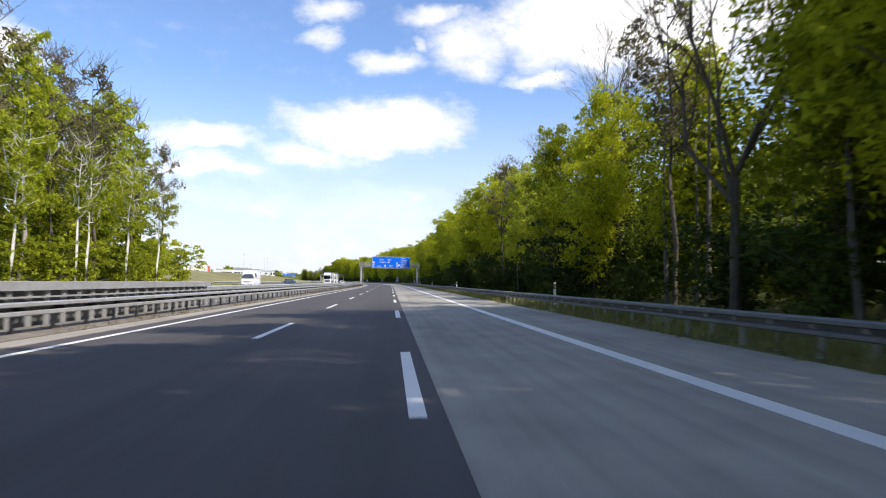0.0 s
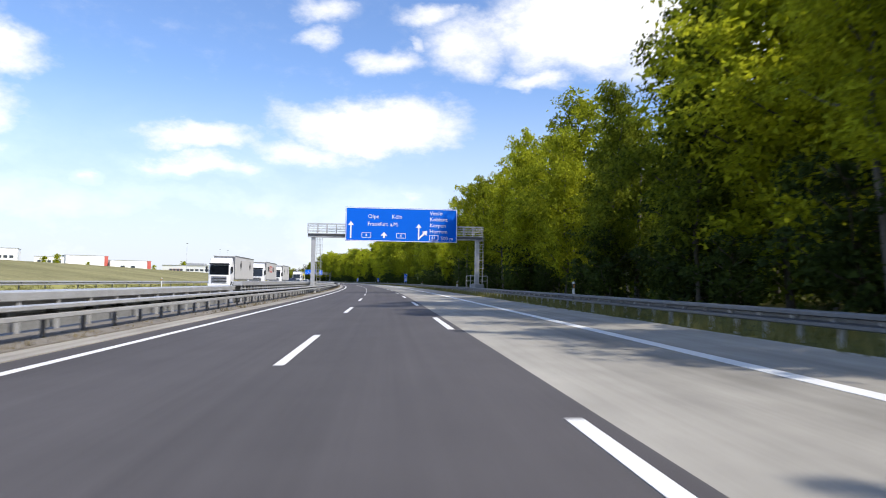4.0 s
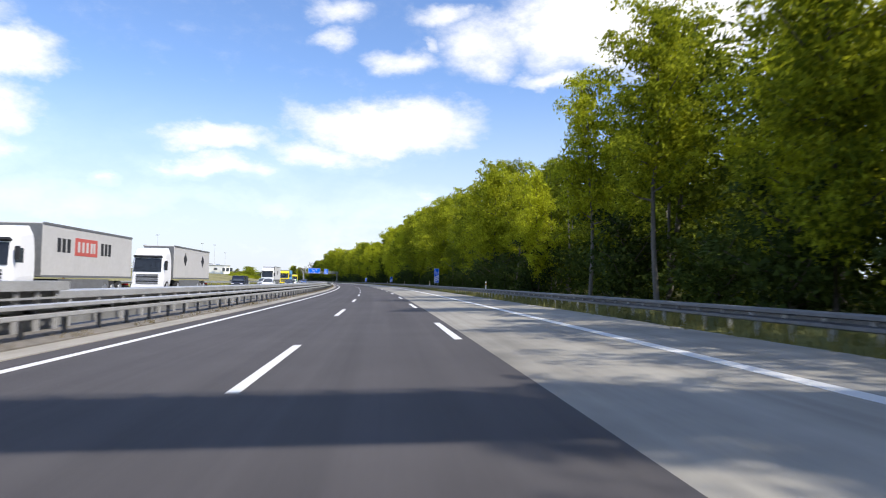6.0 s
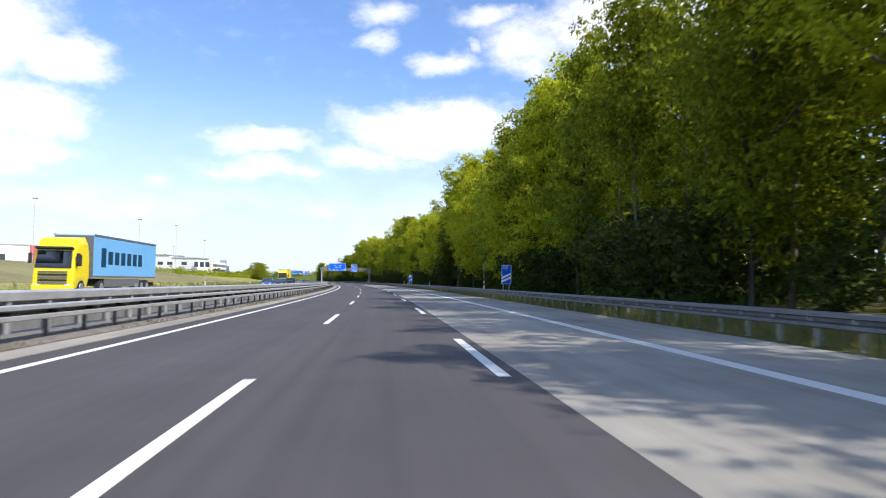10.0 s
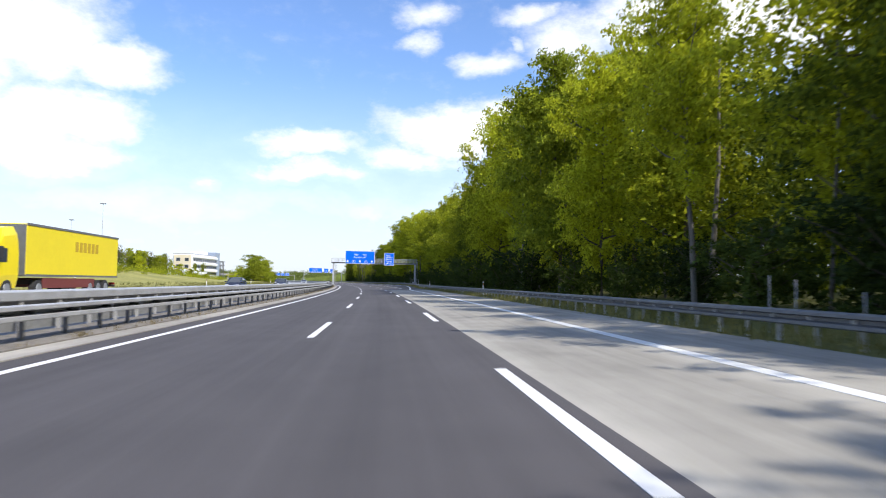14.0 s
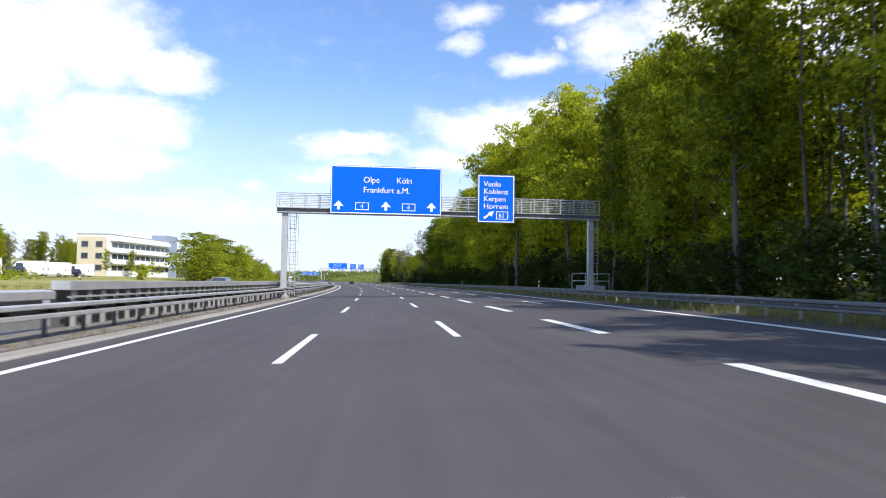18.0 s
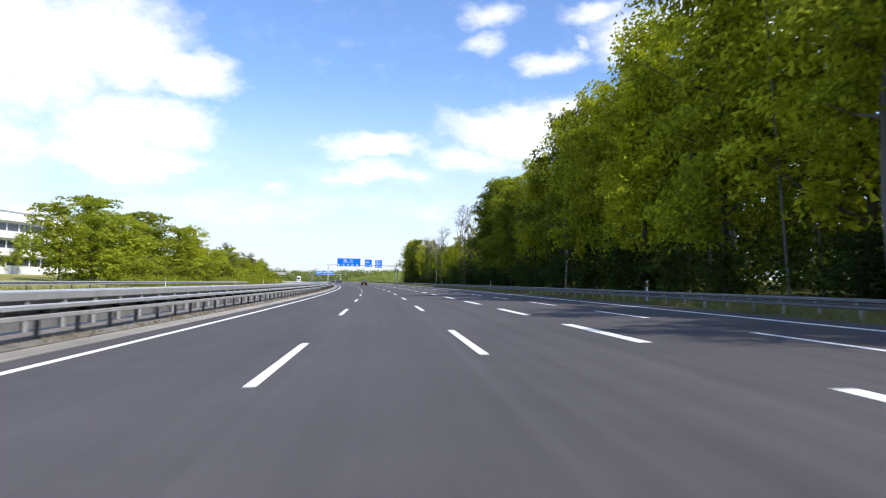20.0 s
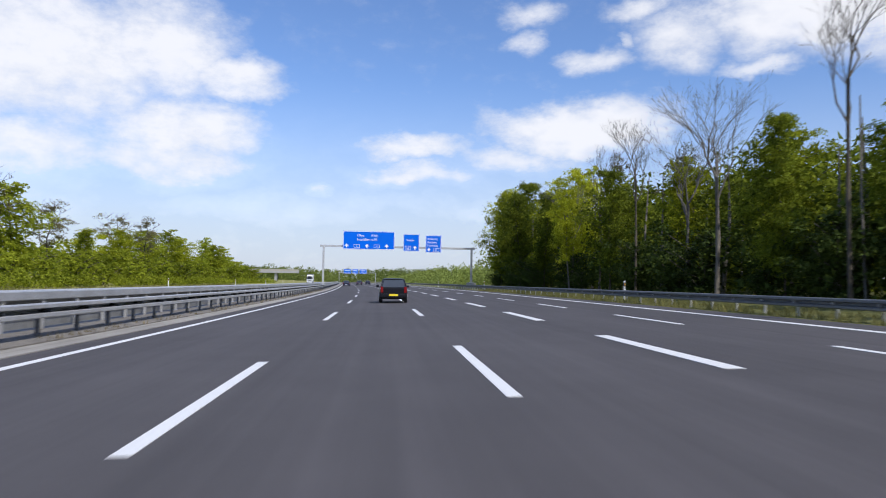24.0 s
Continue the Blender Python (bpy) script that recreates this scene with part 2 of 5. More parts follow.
# muted leaf colour with the haze of distance painted in
PALE_WOODS = leafy("hazy_leaves", (0.12, 0.16, 0.035), (0.32, 0.38, 0.09), 0.3)
BUDS = leafy("budding_twigs", (0.13, 0.12, 0.06), (0.24, 0.22, 0.10), 0.2)
BARK = mat("bark", (0.10, 0.085, 0.065), 0.95, 0, 2.0, 0.4, 0.6, 12)
BARK_PALE = mat("pale_bark", (0.30, 0.28, 0.24), 0.9, 0, 2.0, 0.35, 0.4, 10)
BARK_WHITE = mat("birch_bark", (0.62, 0.60, 0.54), 0.8, 0, 3.0, 0.35, 0.3, 10)
BARK_GREY = mat("grey_bark", (0.15, 0.135, 0.115), 0.9, 0, 2.0, 0.4, 0.5, 10)
WHITE_WALL = mat("white_render", (0.80, 0.80, 0.79), 0.7, 0, 0.3, 0.06, 0.05, 6)
GLASS_DARK = mat("window_glass", (0.05, 0.06, 0.075), 0.12, 0, 0.5, 0.2, 0, 3, spec=0.7)
ROOF_GREY = mat("flat_roof", (0.35, 0.36, 0.37), 0.8, 0, 0.5, 0.15, 0.1, 6)
RUBBER = mat("tyre_rubber", (0.025, 0.025, 0.027), 0.85, 0, 5, 0.2, 0.1, 40)


# ---- mesh helpers ----
def mesh_of(name, verts, faces, material, smooth=False):
    me = bpy.data.meshes.new(name)
    me.from_pydata([tuple(v) for v in verts], [], faces)
    me.materials.append(material)
    if smooth:
        me.polygons.foreach_set("use_smooth", [True] * len(me.polygons))
    me.update()
    return me


def part(name, bm, material, parent=None, label="", smooth=False):
    me = bpy.data.meshes.new(name)
    bm.normal_update()
    bm.to_mesh(me)
    bm.free()
    me.materials.append(material)
    if smooth:
        me.polygons.foreach_set("use_smooth", [True] * len(me.polygons))
    ob = new(name, me)
    ob.parent = parent
    if label:
        tagged(ob, label)
    return ob


def add_box(bm, size, m=Matrix(), bevel=0.0):
    vs = bmesh.ops.create_cube(bm, size=1.0, matrix=m @ Matrix.Diagonal((*size, 1)))["verts"]
    if bevel:
        es = list({e for v in vs for e in v.link_edges})
        bmesh.ops.bevel(bm, geom=es, offset=bevel, segments=2, affect="EDGES", profile=0.6)


def box(name, size, centre, material, parent=None, label="", bevel=0.0, rot=(0, 0, 0)):
    bm = bmesh.new()
    add_box(bm, size, pose(*centre, *rot), bevel)
    return part(name, bm, material, parent, label)


def add_tube(bm, a, b, r1, r2=None, seg=8):
    a, b = Vector(a), Vector(b)
    m = Matrix.Translation((a + b) / 2) @ (b - a).to_track_quat("Z", "Y").to_matrix().to_4x4()
    bmesh.ops.create_cone(bm, cap_ends=True, segments=seg, radius1=r1, radius2=r1 if r2 is None else r2, depth=(b - a).length, matrix=m)


def empty(name, m, label, category, group="", kind=""):
    ob = new(name)
    ob.matrix_world = m
    return tagged(ob, label, category, group, kind)


def sweep(name, profile, s0, s1, material, step=6.0, closed=False, base=None, smooth=False):
    """A profile of (d, z) drawn along the road; base: z above the plane of the road at d."""
    n = max(1, int(math.ceil((s1 - s0) / step)))
    verts, faces, k = [], [], len(profile)
    for i in range(n + 1):
        s = s0 + (s1 - s0) * i / n
        for d, z in profile:
            verts.append(at(s, d, z))
    for i in range(n):
        for j in range(k if closed else k - 1):
            a, b = i * k + j, i * k + (j + 1) % k
            faces.append((a, b, b + k, a + k))
    if closed:
        faces.append(tuple(range(k))[::-1]), faces.append(tuple(range(n * k, n * k + k)))
    me = mesh_of(name, verts, faces, material, smooth)
    along = [(profile[v % k][0], s0 + (s1 - s0) * (v // k) / n) for v in range(len(verts))]
    uv = me.uv_layers.new(name="along")
    for lp in me.loops:
        uv.data[lp.index].uv = along[lp.vertex_index]
    return me


def slab(name, s0, s1, d0, d1, top, thick, material, label, category="road", step=6.0, cuts=6):
    prof = [(d0 + (d1 - d0) * i / cuts, top) for i in range(cuts + 1)]
    prof = prof + [(d, top - thick) for d, _ in reversed(prof)]
    ob = new(name, sweep(name, prof, s0, s1, material, step, True))
    return tagged(ob, label, category, kind="structure")


# ---- the large structure: ground, carriageways, median ----
def ground():
    ss = sorted({*range(-600, 2401, 40)})
    ds = (-700, -500, -300, -200, -120, -90, -70, -58, -48, -42, -36, -31, -26, -23, -20, -18.6, -11, -3.4, -3.0, -1.2, 6, 13, 20.5, 22, 26, 34, 45, 60, 90, 140, 220, 400, 700)
    verts, faces, n = [], [], len(ds)
    for s in ss:
        for d in ds:
            v = at(s, d, -0.12 if -19 < d < 20 else 0.0)
            if abs(d) > 22:
                v.z += (noise.noise(Vector((v.x * 0.03, v.y * 0.03, 0))) * 0.5) * min(1, (abs(d) - 22) / 20)
            verts.append(v)
    for i in range(len(ss) - 1):
        for j in range(n - 1):
            faces.append((i * n + j, i * n + j + 1, (i + 1) * n + j + 1, (i + 1) * n + j))
    # the sheet runs on to the horizon
    rim = [j for j in range(n)] + [i * n + n - 1 for i in range(1, len(ss))] + [(len(ss) - 1) * n + j for j in range(n - 2, -1, -1)] + [i * n for i in range(len(ss) - 2, 0, -1)]
    mid = at(900, 0)
    first = len(verts)
    for v in rim:
        way = (Vector(verts[v]) - mid)
        way.z = 0
        p = mid + way.normalized() * 4500
        verts.append(Vector((p.x, p.y, 12.0)))
    for k in range(len(rim)):
        k2 = (k + 1) % len(rim)
        faces.append((rim[k2], rim[k], first + k, first + k2))
    me = mesh_of("ground", verts, faces, GRASS, True)
    me.materials.append(GRASS_GREEN)
    me.materials.append(GRASS_MID)
    cells = (len(ss) - 1) * (n - 1)
    for i, poly in enumerate(me.polygons):
        if i < cells:
            s, d = ss[i // (n - 1)], ds[i % (n - 1)]
            poly.material_index = 1 if d > -3 else 2 if s > 520 or d >= -26 else 0
    ob = new("ground", me)
    tagged(ob, "grassy verges and dry meadow beside the motorway", "ground", kind="structure")


ground()
S0, S1, S_CONC = -120.0, 1500.0, 623.0
road = slab("road", S0, S1, -0.75, 7.30, 0.0, 0.3, ASPHALT, "dark grey asphalt carriageway with white markings", step=8)
slab("road_lane", S0, S_CONC, 7.30, 13.0, 0.0, 0.3, CONCRETE, "pale worn concrete lane and hard shoulder", step=8)
slab("road_widening", S_CONC, S1, 7.30, 18.2, 0.0, 0.3, ASPHALT, "dark asphalt exit lanes and hard shoulder", step=8)
slab("median_strip", S0, S1, -1.5, -0.754, 0.02, 0.3, KERB, "pale concrete gutter strip along the median", "median", step=8, cuts=2)
tagged(new("median", sweep("median", ((-1.504, -0.2), (-1.504, 0.05), (-1.72, 0.11), (-2.1, 0.14), (-2.9, 0.14), (-3.4, 0.04), (-3.4, -0.2)), S0, S1, GRAVEL, 8, True)), "dusty gravel median bank between the guardrails", "median", kind="structure")
road_far = slab("opposite_road", S0, S1, -18.6, -3.404, 0.0, 0.3, ASPHALT_OLD, "light grey opposite carriageway", step=8)


def line(name, s0, s1, d, w, parent):
    prof = [(d - w / 2, 0.001), (d - w / 2, 0.006), (d + w / 2, 0.006), (d + w / 2, 0.001)]
    ob = new(name, sweep(name, prof, s0, s1, PAINT, 8, True))
    ob.parent = parent


def edge_at(s):
    """The right-hand edge line, which moves out by two lanes."""
    return float(np.interp(s, (620, 650, 690, 735, 2000), (10.47, 12.8, 15.7, 16.75, 16.75)))


line("edge_line", S0, S1, 0.0, 0.20, road)
line("edge_line", S0, S1, -17.0, 0.20, road_far)


def edge_right():
    verts, faces = [], []
    ss = list(np.arange(S0, S1 + 1, 4.0))
    for s in ss:
        d = edge_at(s)
        for dd, z in ((-0.14, 0.001), (-0.14, 0.006), (0.14, 0.006), (0.14, 0.001)):
            verts.append(at(s, d + dd, z))
    for i in range(len(ss) - 1):
        for j in range(3):
            faces.append((i * 4 + j, i * 4 + j + 1, i * 4 + j + 5, i * 4 + j + 4))
    new("edge_line", mesh_of("edge_line", verts, faces, PAINT)).parent = road


edge_right()


def dashes(d, first, s0, s1, w, parent, length=6.0, pitch=18.0):
    me = None
    k = math.ceil((s0 - first) / pitch)
    while first + k * pitch < s1:
        s = first + k * pitch
        if me is None:
            bm = bmesh.new()
            add_box(bm, (w, length, 0.006), pose(0, length / 2, 0.0035))
            me = bpy.data.meshes.new("dash")
            bm.to_mesh(me), bm.free()
            me.materials.append(PAINT)
        ob = new("dash", me)
        a, b = at(s, d), at(s + length, d)
        slope = Matrix.Rotation(-math.atan(CROSS if d > -3 else -0.021), 4, "Y")
        ob.parent = parent
        ob.matrix_world = Matrix.Translation(a) @ Matrix.Rotation(math.atan2(-(b - a).x, (b - a).y), 4, "Z") @ slope
        k += 1


dashes(3.75, 16.1, S0, 1400, 0.16, road)
for a, b, shift in ((S0, 440, 0.0), (440, 720, 1.0), (720, 1400, 0.0)):
    dashes(7.03, 6.5 + shift, a, b, 0.17, road, 6.0, 17.876)
dashes(10.45, 3.0, 636, 760, 0.30, road, 6.0, 12.0)
dashes(10.45, 2.2, 760, 1400, 0.30, road, 6.0, 12.0)
dashes(13.75, 11.5, 700, 1400, 0.18, road, 5.5, 12.0)
dashes(-8.4, 5.0, S0, 1200, 0.15, road_far)
dashes(-12.6, 5.0, S0, 1200, 0.15, road_far)
# ---- guardrails ----
W_BEAM = ((0.0, 0.0), (0.07, 0.015), (0.085, 0.03), (0.085, 0.095), (-0.06, 0.125), (-0.06, 0.195), (0.085, 0.225), (0.085, 0.29), (0.07, 0.31), (0.0, 0.325))
DEEP_BEAM = ((-0.03, 0.0), (0.07, 0.015), (0.085, 0.03), (0.085, 0.10), (0.06, 0.115), (-0.26, 0.12), (-0.26, 0.21), (0.06, 0.215), (0.085, 0.23), (0.085, 0.295), (0.07, 0.312), (-0.03, 0.325))


def guardrail(s0, s1, d, face, label, top=0.75, post_gap=2.0, rails=(0.44,), joined=False, post_d=0.17, steel=None, shape=W_BEAM):
    """A run of steel beam on posts. face: +1 towards larger d."""
    rail = empty("guardrail", Matrix(), label, "guardrail", "guardrails")
    for z in rails:
        prof = [(d + face * x, z + y) for x, y in shape]
        prof = prof + [(a - face * 0.004, b) for a, b in reversed(prof)]
        new("beam", sweep("beam", prof, s0, s1, steel or STEEL, 6, True)).parent = rail
    h = max(rails) + 0.24
    bm = bmesh.new()
    add_box(bm, (0.055, 0.10, h + 0.2), pose(0, 0, (h - 0.2) / 2))
    add_box(bm, (0.02, 0.12, h + 0.2), pose(-0.035 * face, 0, (h - 0.2) / 2))
    for z in rails:
        add_box(bm, (post_d, 0.07, 0.08), pose(face * post_d / 2, 0, z + 0.155))
    me = bpy.data.meshes.new("post")
    bm.to_mesh(me), bm.free()
    me.materials.append(STEEL if steel else STEEL_DULL)
    n = int((s1 - s0) / post_gap)
    if joined:
        big = bmesh.new()
        for i in range(n):
            add_box(big, (0.07, 0.10, h + 0.2), stand(s0 + (i + 0.5) * post_gap, d - face * post_d, (h - 0.2) / 2))
        tagged(part("posts", big, STEEL_DULL, rail), kind="stuff")
    else:
        for i in range(n):
            ob = new("post", me)
            ob.parent = rail
            ob.matrix_world = stand(s0 + (i + 0.5) * post_gap, d - face * post_d)
    return rail


for k in range(-1, 17):
    guardrail(k * 60, k * 60 + 60, -1.62, 1, "galvanised steel guardrail on posts beside the median gutter", rails=(0.53,), post_d=0.30, shape=DEEP_BEAM)
guardrail(1020, 1480, -1.62, 1, "galvanised steel guardrail far along the median", rails=(0.53,), joined=True, post_d=0.30, shape=DEEP_BEAM)
# the shade on this rail is given by its darker steel
for k in range(0, 11):
    guardrail(k * 60 - 20, k * 60 + 40, 13.75, -1, "dull steel guardrail on posts beside the hard shoulder", rails=(0.28,), post_gap=1.333, steel=STEEL_DULL)


def rail_d(s):
    return float(np.interp(s, (632, 650, 690, 738), (13.75, 14.5, 17.5, 19.1)))


def guardrail_out(s0, s1, joined=False):
    """The same rail where it moves out with the widening carriageway."""
    rail = empty("guardrail", Matrix(), "dull steel guardrail on posts beside the exit lanes", "guardrail", "guardrails")
    prof = [(-x, 0.30 + y) for x, y in W_BEAM]
    prof = prof + [(a + 0.004, b) for a, b in reversed(prof)]
    n, k = max(1, int((s1 - s0) / 5)), len(prof)
    verts, faces = [], []
    for i in range(n + 1):
        s = s0 + (s1 - s0) * i / n
        verts += [at(s, rail_d(s) + d, z) for d, z in prof]
    for i in range(n):
        for j in range(k):
            a, b = i * k + j, i * k + (j + 1) % k
            faces.append((a, b, b + k, a + k))
    # darker steel again, for the shade on this side
    new("beam", mesh_of("beam", verts, faces, STEEL_DULL)).parent = rail
    bm = bmesh.new()
    add_box(bm, (0.06, 0.10, 0.76), pose(0, 0, 0.16))
    add_box(bm, (0.17, 0.07, 0.08), pose(-0.085, 0, 0.455))
    me = bpy.data.meshes.new("post")
    bm.to_mesh(me), bm.free()
    me.materials.append(STEEL)
    for i in range(int((s1 - s0) / (4.0 if joined else 2.0))):
        s = s0 + (i + 0.5) * (4.0 if joined else 2.0)
        ob = new("post", me)
        ob.parent = rail
        ob.matrix_world = stand(s, rail_d(s) + 0.17)


for k in range(0, 6):
    guardrail_out(640 + k * 60, 700 + k * 60)
guardrail_out(1000, 1300, True)


def box_rail(s0, s1, d=-3.12, gap=4.0):
    """The opposite carriageway's barrier: one broad box beam on posts."""
    rail = empty("guardrail", Matrix(), "broad grey box-beam steel barrier along the opposite carriageway", "guardrail", "guardrails")
    prof = [(d - 0.27, 0.86), (d + 0.06, 0.86), (d + 0.075, 0.88), (d + 0.075, 1.06), (d + 0.06, 1.08), (d - 0.27, 1.08)]
    new("beam", sweep("beam", prof, s0, s1, STEEL, 6, True)).parent = rail
    prof = [(d - 0.27, 0.10), (d - 0.24, 0.10), (d - 0.24, 0.855), (d - 0.27, 0.855)]
    new("lower_beam", sweep("lower_beam", prof, s0, s1, STEEL_MID, 6, True)).parent = rail
    bm = bmesh.new()
    add_box(bm, (0.07, 0.11, 1.06), pose(0, 0, 0.33))
    add_box(bm, (0.13, 0.015, 0.12), pose(0, 0, 0.78))
    me = bpy.data.meshes.new("post")
    bm.to_mesh(me), bm.free()
    me.materials.append(STEEL)
    for i in range(int((s1 - s0) / gap)):
        ob = new("post", me)
        ob.parent = rail
        ob.matrix_world = stand(s0 + (i + 0.5) * gap, d)


for a, b, n in ((-90, -30, 1), (38, 190, 3), (243, 690, 8), (742, 1020, 5), (1020, 1480, 2)):
    for k in range(n):
        box_rail(a + (b - a) * k / n, a + (b - a) * (k + 1) / n, gap=2.0 if b < 1021 else 8.0)


def tall_rail(s0, s1, d=-2.75):
    """Higher barrier round the gantry posts in the median."""
    rail = empty("guardrail", Matrix(), "high steel barrier with ladder-like posts round a gantry", "guardrail", "guardrails")
    for z0, z1 in ((1.10, 1.33), (0.90, 0.95), (0.62, 0.72)):
        back = 0.42 if z0 > 1 else 0.0
        prof = [(d - back, z0), (d + 0.06, z0), (d + 0.06, z1), (d - back, z1)]
        new("beam", sweep("beam", prof, s0, s1, STEEL, 6, True)).parent = rail
    # dark plate added behind the openings, so that the gaps look shaded
    prof = [(d - 0.42, 0.10), (d - 0.39, 0.10), (d - 0.39, 1.09), (d - 0.42, 1.09)]
    new("back_plate", sweep("back_plate", prof, s0, s1, STEEL_DULL, 6, True)).parent = rail
    bm = bmesh.new()
    add_box(bm, (0.08, 0.05, 1.4), pose(0, -0.06, 0.55))
    add_box(bm, (0.08, 0.05, 1.4), pose(0, 0.06, 0.55))
    me = bpy.data.meshes.new("post")
    bm.to_mesh(me), bm.free()
    me.materials.append(STEEL)
    for i in range(int(s1 - s0)):
        ob = new("post", me)
        ob.parent = rail
        ob.matrix_world = stand(s0 + i + 0.5, d - 0.05)


tall_rail(-30, 38)
tall_rail(190, 243)
tall_rail(690, 742)


# ---- gantries ----
FOOTING = mat("footing_concrete", (0.33, 0.33, 0.33), 0.9, 0, 0.8, 0.2, 0.2, 10)
def arrow_faces(w, h, head_w, head_h):
    return [(-w / 2, 0), (w / 2, 0), (w / 2, h - head_h), (head_w / 2, h - head_h), (0, h), (-head_w / 2, h - head_h), (-w / 2, h - head_h)]


def flat(name, pts, m, parent, material, depth=0.004):
    bm = bmesh.new()
    vs = [bm.verts.new(m @ Vector((x, -depth, y))) for x, y in pts]
    f = bm.faces.new(vs)
    ex = bmesh.ops.extrude_face_region(bm, geom=[f])["geom"]
    bmesh.ops.translate(bm, vec=m.to_3x3() @ Vector((0, depth, 0)), verts=[v for v in ex if isinstance(v, bmesh.types.BMVert)])
    bmesh.ops.recalc_face_normals(bm, faces=bm.faces[:])
    return part(name, bm, material, parent)


GLYPHS = {}


def glyph(text):
    """The mesh of a short text in the built-in font, one unit high."""
    if text not in GLYPHS:
        cu = bpy.data.curves.new("text", "FONT")
        cu.body, cu.size, cu.extrude, cu.resolution_u = text, 1.0, 0.004, 3
        tmp = bpy.data.objects.new("text", cu)
        scene.collection.objects.link(tmp)
        bpy.context.view_layer.update()
        me = bpy.data.meshes.new_from_object(tmp.evaluated_get(bpy.context.evaluated_depsgraph_get()))
        bpy.data.objects.remove(tmp)
        me.materials.clear()
        me.materials.append(SIGN_WHITE)
        GLYPHS[text] = me
    return GLYPHS[text]


def reach(text):
    return max(v.co.x for v in glyph(text).vertices)


def words(text, x, z, size, parent, y=-0.012):
    """Lettering, one part a letter."""
    for ch in text:
        if ch != " ":
            ob = new("letter", glyph(ch))
            ob.parent = parent
            ob.matrix_local = pose(x, y, z, 90, 0, 0) @ Matrix.Diagonal((size, size, 1, 1))
            x += (reach(ch + "l") - reach("l")) * size * 0.985
        else:
            x += 0.3 * size


def frame_ring(name, x0, z0, x1, z1, w, parent, material, y=-0.006, depth=0.004):
    bm = bmesh.new()
    for cx, cz, sx, sz in (((x0 + x1) / 2, z0 + w / 2, x1 - x0, w), ((x0 + x1) / 2, z1 - w / 2, x1 - x0, w), (x0 + w / 2, (z0 + z1) / 2, w, z1 - z0 - 2 * w), (x1 - w / 2, (z0 + z1) / 2, w, z1 - z0 - 2 * w)):
        add_box(bm, (sx, depth, sz), pose(cx, y, cz))
    return part(name, bm, material, parent)


def sign_board(parent, d0, d1, z0, z1, y, name="sign_panel"):
    """A blue board; its own frame has x to the right from d0 and z up from z0."""
    w, h = d1 - d0, z1 - z0
    bm = bmesh.new()
    add_box(bm, (w, 0.06, h), pose(w / 2, 0.03, h / 2), 0.02)
    ob = part(name, bm, BLUE, parent, "blue sign panel with white border and lettering")
    ob.matrix_local = pose(d0, y, z0)
    frame_ring("border", 0.03, 0.03, w - 0.03, h - 0.03, 0.07, ob, SIGN_WHITE)
    for k in range(max(2, int(w / 2.5)) + 1):
        box("back_rib", (0.08, 0.12, h), (0.3 + (w - 0.6) * k / max(2, int(w / 2.5)), 0.12, h / 2), STEEL, ob)
    return ob


def up_arrow(ob, x, z, h, w=0.16, hw=0.62, hh=0.45):
    flat("arrow", arrow_faces(w, h, hw, hh), pose(x, -0.008, z), ob, SIGN_WHITE)


def shield(ob, x, z, text, w=1.0, h=0.56):
    frame_ring("number_box", x, z, x + w, z + h, 0.05, ob, SIGN_WHITE, -0.008)
    size = h * 0.80
    words(text, x + w / 2 - 0.29 * size * len(text), z + h * 0.22, size, ob)


def ladder(parent, x, y, z0, z1):
    bm = bmesh.new()
    for sx in (-0.2, 0.2):
        add_tube(bm, (x + sx, y, z0), (x + sx, y, z1), 0.025, seg=6)
    k = z0 + 0.2
    while k < z1:
        add_tube(bm, (x - 0.2, y, k), (x + 0.2, y, k), 0.015, seg=5)
        k += 0.3
    part("ladder", bm, STEEL, parent)
    bm = bmesh.new()
    k = z0 + 2.3
    while k < z1 + 0.1:
        pts = [(x + 0.36 * math.cos(a), y + 0.15 + 0.5 * math.sin(a), k) for a in np.linspace(-0.3, math.pi + 0.3, 8)]
        for a, b in zip(pts, pts[1:]):
            add_tube(bm, a, b, 0.015, seg=4)
        k += 0.9
    for a in (0.3, math.pi / 2, math.pi - 0.3):
        p = (x + 0.36 * math.cos(a), y + 0.15 + 0.5 * math.sin(a))
        add_tube(bm, (*p, z0 + 2.3), (*p, z1 + 0.1), 0.012, seg=4)
    part("ladder_cage", bm, STEEL, parent)


def railing(parent, x0, x1, y, z, h=1.05):
    n = max(1, round((x1 - x0) / 1.0))
    bm = bmesh.new()
    add_box(bm, (0.07, 0.05, h), pose(0, 0, h / 2))
    first = part("railing_post", bm, STEEL, parent)
    for k in range(n + 1):
        ob = first if k == 0 else new("railing_post", first.data)
        ob.parent = parent
        ob.matrix_local = pose(x0 + (x1 - x0) * k / n, y, z)
    for zz in (0.27, 0.53, 0.79, 1.05):
        bm = bmesh.new()
        add_tube(bm, (x0, y, z + zz), (x1, y, z + zz), 0.026 if zz < 1 else 0.034, seg=6)
        part("railing_bar", bm, STEEL, parent)


